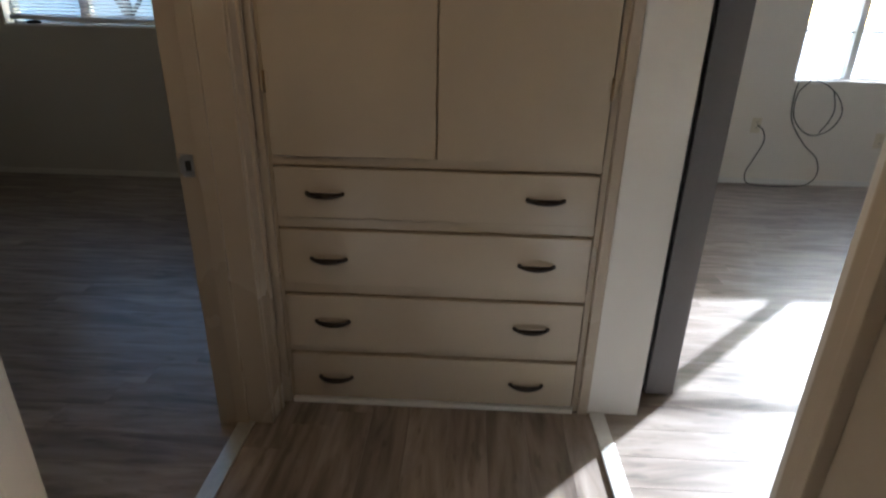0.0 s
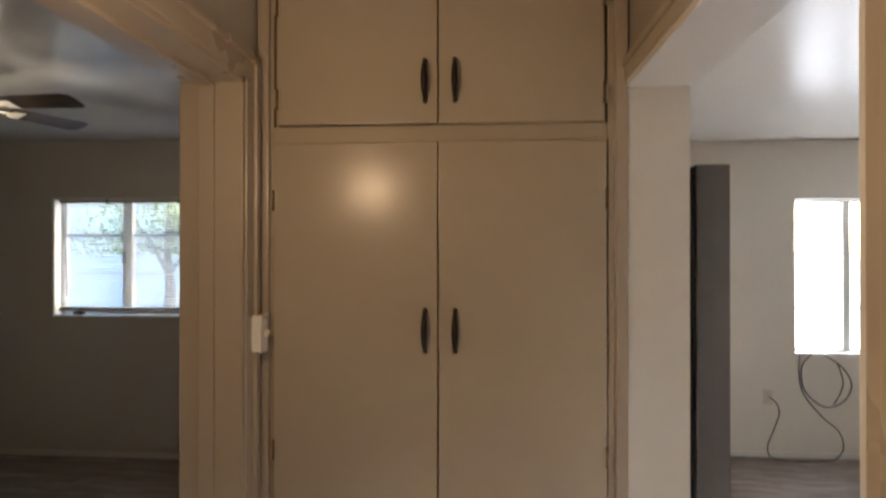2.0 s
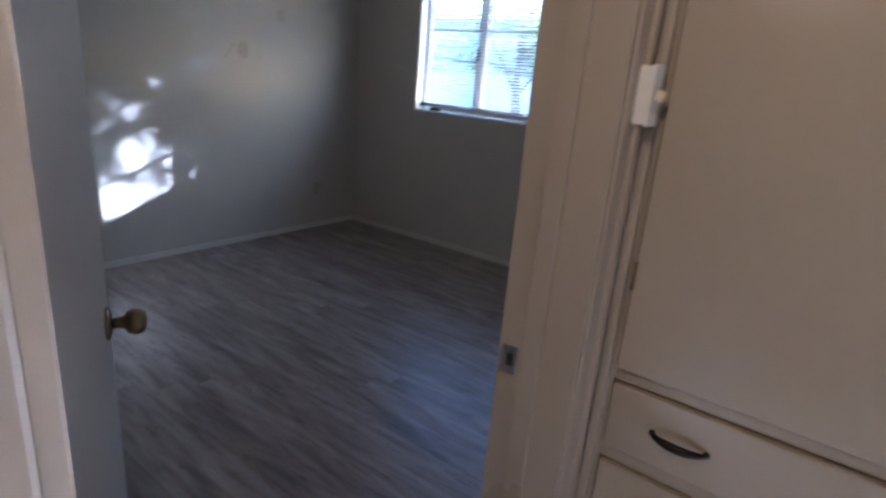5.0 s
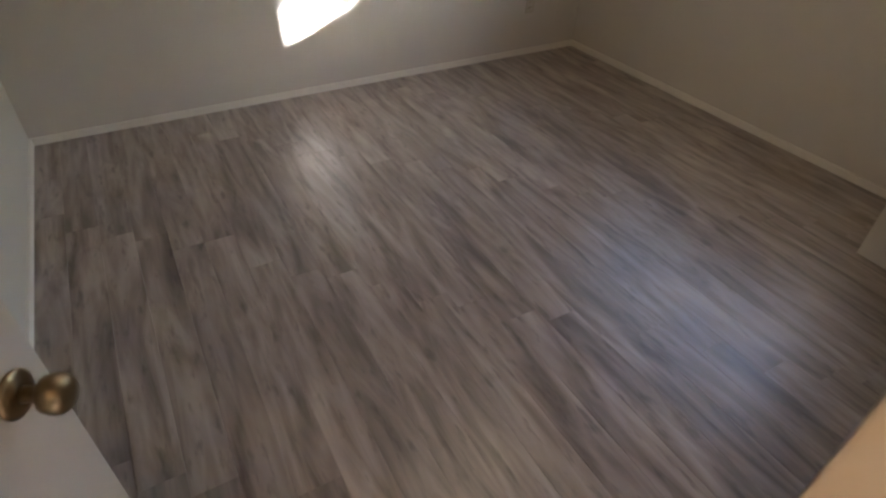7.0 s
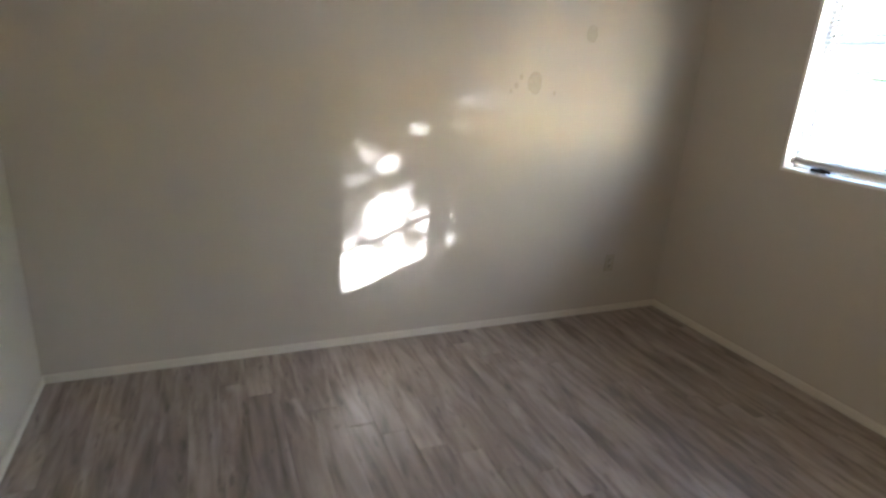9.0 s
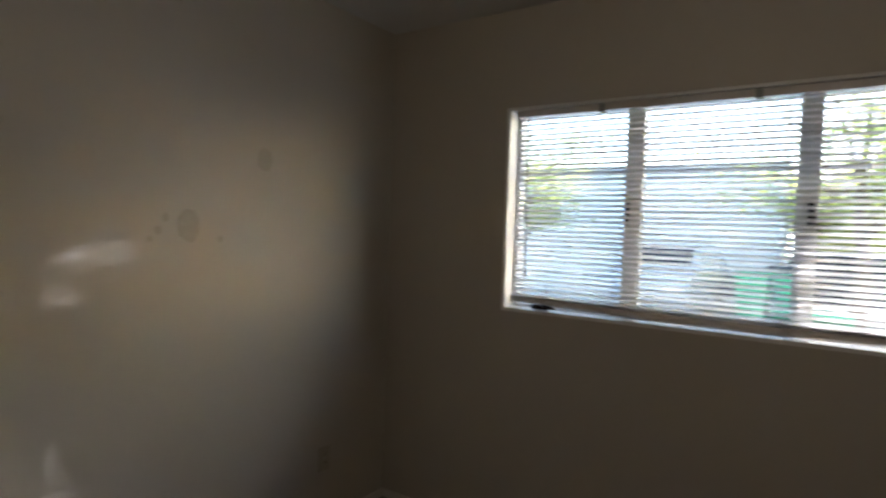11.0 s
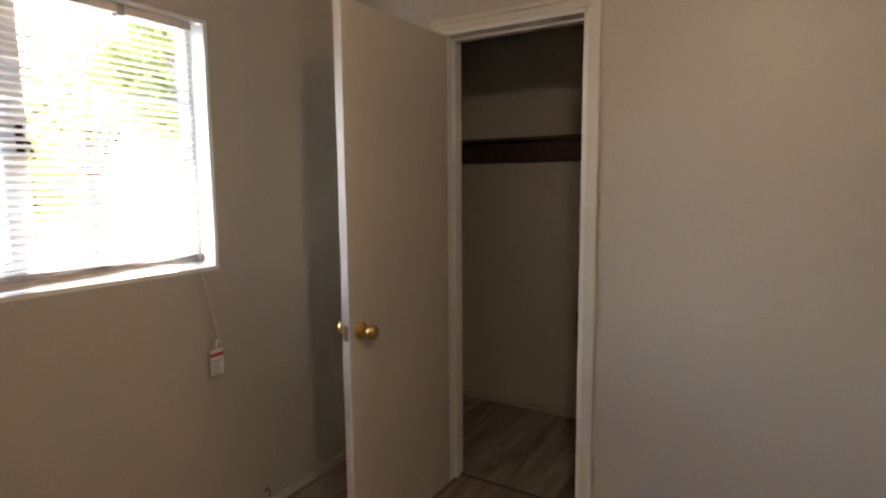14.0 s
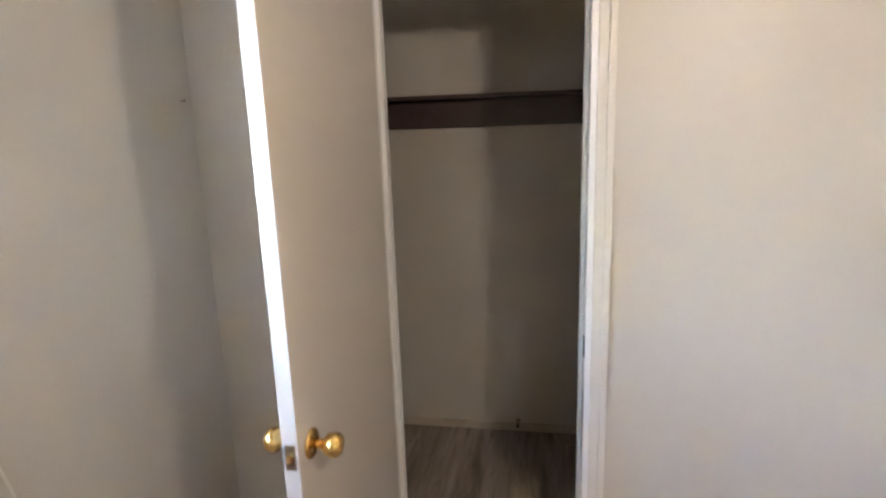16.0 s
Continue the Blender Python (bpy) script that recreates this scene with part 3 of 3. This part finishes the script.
# ---- outlets ----
def outlet(m, label, mat):
    o = empty("wall_outlet", m, label, "outlet", "wall outlets")
    part("cover_plate", one(-.035, .035, -.006, 0, -.0575, .0575, .003), mat, o)
    for z in (-.02, .02):
        s = part("socket", moved(lathe([(.0165, 0), (.0165, .0075), (.015, .0085), (.0, .0086)], 20), pose(0, 0, z, 90)), mat, o)
        for x in (-.006, .006):
            part("slot", one(x - .0012, x + .0012, -.0094, -.0084, z - .002, z + .006), M_DARK, s)
    part("screw", moved(lathe([(.003, 0), (.003, .0075), (.0, .0076)], 10), pose(0, 0, 0, 90)), M_STEEL, o)
    return o


outlet(pose(-2.604, BY0, .371, 0, 0, 180), "beige painted-over wall outlet on the south bedroom wall", M_PAINTED)
outlet(pose(BX0, 2.169, .342, 0, 0, 90), "beige painted-over wall outlet near the bedroom corner", M_PAINTED)
outlet(pose(2.303, RY1, .458), "ivory cable outlet on the far room wall", M_IVORY)
outlet(pose(3.256, RY1, .363), "ivory wall outlet under the far room window", M_IVORY)


# ---- wall heater ----
ht = empty("wall_heater", pose(RX0, .10, 0), "tall dark grey wall furnace beside the passage", "wall heater")
part("back_box", one(0, .062, .02, .40, .03, 1.80, .003), M_HEATDARK, ht)
part("front_cover", one(.062, .155, 0, .42, .012, 1.825, .006), M_HEATER, ht, "grey enamel cover")
for i in range(14):
    part("louvre", moved(one(.150, .160, .05, .37, -.006, .006, .002), pose(0, 0, 1.50 + .018 * i, 0, 0, 0)), M_HEATER, ht)
part("knob", moved(lathe([(.018, 0), (.018, .012), (.012, .02), (.0, .0201)], 16), pose(.155, .30, .30, 0, 90, 0)), M_HEATDARK, ht)


# ---- loose cables in the far room ----
def smooth(points, steps=10):
    pts = [Vector(p) for p in points]
    pts = [pts[0] * 2 - pts[1]] + pts + [pts[-1] * 2 - pts[-2]]
    out = []
    for a, b, c, d in zip(pts, pts[1:], pts[2:], pts[3:]):
        for i in range(steps):
            t = i / steps
            out.append(.5 * ((2 * b) + (c - a) * t + (2 * a - 5 * b + 4 * c - d) * t * t + (3 * b - a - 3 * c + d) * t ** 3))
    return out + [pts[-2]]


YC = RY1 - .02
cable = empty("loose_cable", pose(2.6, RY1, 0), "loose black coaxial cable hanging from the window sill", "cable")
part("cable_run", moved(tube(smooth([(2.53, YC, .79), (2.52, YC - .01, .66), (2.55, YC - .01, .50), (2.68, YC - .01, .33), (2.80, YC - .02, .22), (2.83, YC - .03, .10), (2.76, YC - .05, .02), (2.60, YC - .08, .008), (2.40, YC - .08, .008), (2.30, YC - .04, .02), (2.28, YC - .03, .10), (2.33, YC - .02, .22), (2.37, YC - .02, .34), (2.355, YC - .01, .42), (2.31, YC + .008, .462)]), .0045, 8), pose(-2.6, -RY1, 0)), M_CORD, cable)
part("cable_coil", moved(tube(smooth([(2.62, YC, .80), (2.54, YC - .012, .70), (2.56, YC - .012, .52), (2.70, YC - .014, .40), (2.84, YC - .012, .44), (2.90, YC - .012, .56), (2.85, YC - .012, .68), (2.74, YC - .01, .77), (2.66, YC, .80)]), .0045, 8), pose(-2.6, -RY1, 0)), M_CORD, cable)
part("cable_tail", moved(tube(smooth([(2.80, YC - .01, .73), (2.84, YC - .01, .60), (2.82, YC - .01, .50), (2.77, YC - .014, .42)]), .0045, 8), pose(-2.6, -RY1, 0)), M_CORD, cable)


# ---- ceiling fan ----
def ceiling_fan(x, y):
    f = empty("ceiling_fan", pose(x, y, BH), "ceiling fan with dark wooden blades and lit globe", "ceiling fan")
    part("canopy", lathe([(.065, 0), (.065, -.012), (.05, -.035), (.02, -.05)], 28), M_FANMETAL, f)
    part("motor_housing", lathe([(.02, -.045), (.03, -.07), (.085, -.085), (.105, -.105), (.105, -.15), (.085, -.17), (.05, -.175)], 32), M_FANMETAL, f)
    part("light_kit", lathe([(.05, -.17), (.052, -.20), (.062, -.215), (.066, -.235), (.05, -.236)], 28), M_FANMETAL, f)
    g = part("globe", lathe([(.045, -.23), (.068, -.245), (.085, -.275), (.086, -.30), (.072, -.335), (.045, -.358), (.0, -.366)], 32), M_GLOBE, f, "lit frosted glass globe")
    g.visible_shadow = False
    for k in range(5):
        m = pose(0, 0, -.185, 0, 0, 72 * k + 71)
        bm = bmesh.new()
        out = [(.17, -.045), (.24, -.058), (.50, -.068), (.53, -.055), (.54, 0), (.53, .055), (.50, .068), (.24, .058), (.17, .045)]
        bm.faces.new([bm.verts.new((px, py, 0)) for px, py in out])
        bmesh.ops.solidify(bm, geom=bm.faces[:], thickness=.006)
        b = part("blade", moved(moved(bm, pose(0, 0, 0, -13)), m), M_BLADE, f)
        part("blade_iron", moved(moved(boxes([(.08, .20, -.012, .012, -.006, 0), (.18, .23, -.035, .035, -.006, 0)], .002), pose(0, 0, -.004, -13)), m), M_FANMETAL, b)
    part("pull_chain", tube([(.055, 0, -.22), (.057, 0, -.40), (.057, 0, -.60)], .0012, 6), M_STEEL, f)
    part("chain_weight", lathe([(.0, -.60), (.004, -.605), (.005, -.625), (.0, -.635)], 10), M_BRASS, f, m=pose(.057, 0, 0))
    return f


ceiling_fan(-2.2, .84)

# ---- hall sconce ----
sc = empty("wall_sconce", pose(HX0, -1.085, 1.865), "small glass globe wall lamp lighting the hallway", "wall lamp")
part("back_plate", moved(lathe([(.05, 0), (.05, .008), (.035, .014), (.0, .0141)], 24), pose(0, 0, -.09, 0, 90, 0)), M_OLDBRASS, sc)
part("arm", tube(smooth([(.01, 0, -.09), (.06, .01, -.10), (.11, .03, -.085), (.125, .04, -.05)], 6), .006, 8), M_OLDBRASS, sc)
gl = part("globe", moved(lathe([(.015, -.05), (.034, -.036), (.045, -.008), (.042, .022), (.024, .04), (.0, .045)], 24), pose(.125, .04, 0)), M_GLOBE, sc, "lit frosted glass globe")
gl.visible_shadow = False

# ---- closet shelf ----
shelf = empty("closet_shelf", pose(.31, 1.65, 1.512), "dark stained wooden closet shelf with cleat board", "shelf")
part("shelf_board", one(-.10, 0, -.95, .952, .125, .142, .003), M_SHELF, shelf)
part("back_cleat", one(-.02, -.001, -.95, .952, .0, .124, .003), M_SHELF, shelf)
part("side_cleat", one(-.30, -.021, .932, .952, .0, .124, .003), M_SHELF, shelf)

# ---- wall marks ----
rng = random.Random(3)
for (y, z, r) in ((1.472, 1.42, .048), (1.80, 1.69, .038), (1.385, 1.445, .012), (1.36, 1.40, .014), (1.33, 1.37, .010), (1.60, 1.37, .010)):
    bm = bmesh.new()
    edge = [(y + r * (1 + .25 * rng.random()) * math.cos(k * .35) * .8, z + r * (1 + .25 * rng.random()) * math.sin(k * .35) * 1.1) for k in range(18)]
    back, front = ([bm.verts.new((BX0 + d, py, pz)) for py, pz in edge] for d in (-.002, .0025))
    bm.faces.new(front)
    for k in range(18):
        bm.faces.new((back[k], back[(k + 1) % 18], front[(k + 1) % 18], front[k]))
    tagged(part("wall_patch", bm, M_STAIN), "grey brown patched spot on the bedroom wall", "wall patch", "wall patches")
wire = empty("wire_stub", pose(-1.277, BY1 - .006, .05), "short dark wire stub above the baseboard", "wire")
part("stub", tube(smooth([(0, .004, .03), (0, -.012, .05), (.004, -.02, .035), (.004, -.02, .012)], 5), .003, 6), M_CORD, wire)

stop = empty("door_stop", pose(.298, 1.66, .06), "small dark door stop on the closet baseboard", "door stop")
part("rod", tube([(0, 0, 0), (-.05, 0, 0)], .004, 8), M_OLDBRASS, stop)
part("tip", tube([(-.048, 0, 0), (-.062, 0, 0)], .008, 10), M_DARK, stop)
part("flange", tube([(.0, 0, 0), (-.004, 0, 0)], .011, 12), M_OLDBRASS, stop)
nail = empty("picture_nail", pose(-0.745, BY1, 1.615), "small dark nail stuck in the bedroom wall", "nail")
part("shank", tube([(0, .004, 0), (0, -.012, .002)], .0014, 6), M_OLDBRASS, nail)
part("head", tube([(0, -.012, .002), (0, -.0135, .002)], .0035, 8), M_OLDBRASS, nail)

# ---- outside ----
GZ = -.28
tagged(part("ground", one(-300, 300, -200, 400, GZ - .2, GZ), M_CONCRETE), "pale sunlit concrete driveway and yard", "ground", kind="structure")


def wheelie_bin(m, label):
    b = empty("wheelie_bin", m, label, "bin", "green bins")
    bm = bmesh.new()
    lo = [(-.21, -.24), (.21, -.24), (.21, .22), (-.21, .22)]
    hi = [(-.28, -.33), (.28, -.33), (.28, .32), (-.28, .32)]
    v0 = [bm.verts.new((x, y, .05)) for x, y in lo]
    v1 = [bm.verts.new((x, y, 1.0)) for x, y in hi]
    for i in range(4):
        bm.faces.new((v0[i], v0[(i + 1) % 4], v1[(i + 1) % 4], v1[i]))
    bm.faces.new(v0[::-1])
    bm.faces.new(v1)
    bmesh.ops.bevel(bm, geom=bm.edges[:], offset=.03, segments=2, affect='EDGES')
    part("tub", bm, M_BIN, b)
    part("rim", one(-.30, .30, -.35, .34, .965, 1.0, .01), M_BIN, b)
    part("lid", moved(one(-.30, .30, -.37, .34, 1.0, 1.055, .025), pose(0, 0, 0, -1.5)), M_BIN, b)
    part("grip", tube([(-.22, .37, .97), (.22, .37, .97)], .016, 8), M_BIN, b)
    for s in (-1, 1):
        part("wheel", moved(lathe([(.10, -.025), (.12, -.02), (.12, .02), (.10, .025)], 18), pose(s * .24, .26, .12, 0, 90, 0)), M_TYRE, b)
    return b


b1 = wheelie_bin(pose(-2.05, 6.5, GZ, 0, 0, 4), "green wheeled bin with closed lid on the driveway")
copy_thing(b1, pose(-3.0, 12.4, GZ, 0, 0, -6))
copy_thing(b1, pose(-2.38, 12.3, GZ, 0, 0, 4))


def car(m, paint, label, height):
    c = empty("parked_car", m, label, "car", "parked cars")
    prof = [(-2.2, .35), (-2.25, .75), (-1.9, .92), (-1.15, 1.0), (-.55, height), (1.2, height), (1.95, 1.02), (2.2, .95), (2.25, .4)]
    bm = bmesh.new()
    sides = []
    for y, k in ((-.88, 1.0), (.88, 1.0)):
        sides.append([bm.verts.new((x, y * (.82 if z > 1.05 else 1), z)) for x, z in prof])
    n = len(prof)
    for i in range(n):
        bm.faces.new((sides[0][i], sides[0][(i + 1) % n], sides[1][(i + 1) % n], sides[1][i]))
    bm.faces.new(sides[0][::-1])
    bm.faces.new(sides[1])
    bmesh.ops.bevel(bm, geom=bm.edges[:], offset=.05, segments=2, affect='EDGES')
    part("body", bm, paint, c)
    for s in (-1, 1):
        part("side_glass", moved(boxes([(-.55, .3, -.005, .005, 1.04, height - .1), (.36, 1.2, -.005, .005, 1.04, height - .1)], .004), pose(0, s * .80, 0, s * 11)), M_CARGLASS, c)
        part("headlight", one(-2.262, -2.22, s * .62 - .16, s * .62 + .16, .66, .80, .02), M_PLASTIC, c)
        for x in (-1.4, 1.4):
            w = part("wheel", moved(lathe([(.2, -.1), (.31, -.1), (.33, -.07), (.33, .07), (.31, .1), (.2, .1)], 24), pose(x, s * .80, .33, 90)), M_TYRE, c)
            part("rim", moved(lathe([(.19, -.09), (.20, .09), (.05, .108), (.0, .108)], 18), pose(x, s * .80, .33, 90 if s < 0 else -90)), M_STEEL, w)
    part("windscreen", moved(one(-.005, .005, -.66, .66, -.28, .28, .004), pose(-.87, 0, (1.0 + height) / 2 + .03, 0, math.degrees(math.atan2(.6, height - 1.0)), 0)), M_CARGLASS, c)
    part("bumper", one(-2.31, -2.2, -.82, .82, .34, .56, .04), M_GREYPRINT, c)
    return c


car(pose(-4.75, 13.4, GZ, 0, 0, 88), M_CAR, "white parked car on the driveway", 1.52)
car(pose(-1.7, 15.0, GZ, 0, 0, 6), M_DARKCAR, "dark parked car behind the bins", 1.45)

house = empty("neighbour_house", pose(-9, 16, GZ), "grey blue stucco house beyond the driveway", "house")
part("wall", one(-6, 6.2, 0, 7, 0, 3.42, .01), M_STUCCO, house)
part("roof", one(-6.15, 6.35, -.15, 7.15, 3.42, 3.56, .02), M_CONCRETE, house, "pale flat roof edge")
part("wall_cap", one(-6.05, 6.25, -.05, .0, 3.30, 3.42, .01), M_WHITETRIM, house)


def tree(x, y, height, spread, leaves, seed, base, label, leaf=1.0):
    t = empty("tree", pose(x, y, GZ), label, "tree", "garden trees")
    rg = random.Random(seed)
    bmt = tube(smooth([(0, 0, 0), (.06, .02, height * .2), (-.04, .05, height * .42), (.05, 0, height * .7)], 5), [.17 * (1 - .045 * i) for i in range(16)], 10)
    tips = []
    for k in range(9):
        a, r = rg.uniform(0, 6.28), spread * rg.uniform(.45, .95)
        z0, z1 = height * rg.uniform(.25, .5), height * rg.uniform(max(base, .3), .95)
        p = smooth([(0, 0, z0), (r * .4 * math.cos(a), r * .4 * math.sin(a), (z0 + z1) / 2 + .1), (r * math.cos(a), r * math.sin(a), z1)], 4)
        b2 = tube(p, [.06 * (1 - .1 * i) for i in range(9)], 6)
        me = bpy.data.meshes.new("limb_tmp")
        b2.to_mesh(me)
        b2.free()
        bmt.from_mesh(me)
        bpy.data.meshes.remove(me)
        tips += [v for v in p[4:]]
    part("trunk", bmt, M_BARK, t)
    verts, faces = [], []
    for _ in range(leaves):
        c = rg.choice(tips)
        d = Vector((rg.gauss(0, 1), rg.gauss(0, 1), rg.gauss(0, .8))) * spread * .2
        p = c + d
        if p.z < height * base:
            p.z = height * base + abs(rg.gauss(0, .2))
        s = rg.uniform(.05, .11) * leaf
        e = Euler((rg.uniform(-1, 1), rg.uniform(-1, 1), rg.uniform(0, 6.28))).to_matrix()
        i = len(verts)
        for q in ((-s, 0, 0), (-.2 * s, -.4 * s, .1 * s), (s, 0, 0), (-.2 * s, .4 * s, .1 * s)):
            verts.append(p + e @ Vector(q))
        faces.append((i, i + 1, i + 2, i + 3))
    me = bpy.data.meshes.new("crown")
    me.from_pydata(verts, [], faces)
    me.materials.append(M_LEAF)
    o = new("crown", me)
    o.parent = t
    return t


# the first three are added in the sun's way, to shape the bedroom sun patch
tree(3.1, 8.9, 5.4, 1.5, 16000, 10, .40, "dense leafy green tree added to block sun at the bedroom window")
tree(1.35, 6.6, 5.2, .80, 6000, 21, .60, "slender leafy tree near the window, added to hem in the sun patch", .9)
tree(4.0, 7.2, 5.4, 1.3, 2400, 37, .655, "high-crowned leafy tree added to dapple the bedroom sun patch", 1.2)
tree(.6, 10.6, 4.6, 2.0, 5200, 11, .43, "yellow green leafy tree beside the driveway")
tree(-1.4, 13.0, 6.0, 2.6, 5200, 12, .36, "tall leafy green tree behind the bins")
tree(3.2, 12.5, 5.4, 2.4, 4200, 13, .52, "broad sunlit green garden tree")
tree(1.4, 18.5, 4.4, 2.4, 8000, 41, .10, "dense low-branching green tree along the fence", 1.5)
tree(-1.2, 20.0, 4.6, 2.4, 8000, 42, .10, "dense low-branching green tree along the fence", 1.5)
tree(3.4, 16.0, 3.0, 1.7, 6000, 43, .06, "rounded sunlit yellow green shrub beside the driveway", 1.2)
tree(-8.2, 12.8, 4.4, 2.0, 3200, 14, .4, "small yellow green tree beside the house")

fence = empty("wooden_fence", pose(6.0, 26.0, GZ), "weathered wooden board fence behind the trees", "fence")
fm = mesh_from("board", one(-.068, .068, -.01, .01, 0, 1.8, .004), M_FENCE)
for i in range(72):
    o = new("board", fm)
    o.parent = fence
    o.matrix_local = pose(-5.0 + i * .145, 0, .02 * (i % 3))
for z in (.4, 1.4):
    part("rail", one(-5.1, 5.4, .012, .05, z, z + .09), M_FENCE, fence)


# ---- floor planks ----
PLANKS = {}


def plank_mesh(length, width):
    key = (round(length, 2), round(width, 3))
    if key not in PLANKS:
        bm = bmesh.new()
        l2, w2, c, h = key[0] / 2 - .0004, key[1] / 2 - .0002, .0006, .0
        lowv = [bm.verts.new((x, y, -.006)) for x, y in ((-l2, -w2), (l2, -w2), (l2, w2), (-l2, w2))]
        midv = [bm.verts.new((x, y, -c)) for x, y in ((-l2, -w2), (l2, -w2), (l2, w2), (-l2, w2))]
        topv = [bm.verts.new((x, y, h)) for x, y in ((-l2 + c, -w2 + c), (l2 - c, -w2 + c), (l2 - c, w2 - c), (-l2 + c, w2 - c))]
        for i in range(4):
            j = (i + 1) % 4
            bm.faces.new((lowv[i], lowv[j], midv[j], midv[i]))
            bm.faces.new((midv[i], midv[j], topv[j], topv[i]))
        bm.faces.new(topv)
        PLANKS[key] = mesh_from("plank", bm, M_FLOOR)
    return PLANKS[key]


def lay(u0, u1, v0, v1, turn, seed, start=.76, width=.122, full=1.22, stair=.116):
    """Planks along u, in rows across v, each row's joint a step further on; turn: u runs along y in place of x."""
    rg = random.Random(seed)
    v, row = v0, 0
    while v < v1 - .01:
        w = min(width, v1 - v)
        u = u0
        first = round((start + stair * row + rg.uniform(-.03, .03)) % full, 2)
        first = first if first > .12 else full
        while u < u1 - .02:
            n = min(first if u == u0 else full, u1 - u)
            o = new("plank", plank_mesh(n, w))
            o.parent = floor_ob
            cx, cy = u + n / 2, v + w / 2
            o.matrix_local = pose(cy, cx, 0, 0, 0, 90) if turn else pose(cx, cy, 0, 0, 0, 0)
            u += n
        v += w
        row += 1


lay(BX0, -.60, BY0, BY1, False, 1)
lay(-3.0, .0, -.56, .53, True, 2, start=.3)
lay(.54, 5.1, -1.9, RY1, False, 3, start=.5)
lay(-.575, .31, .70, BY1, False, 4, start=.2)
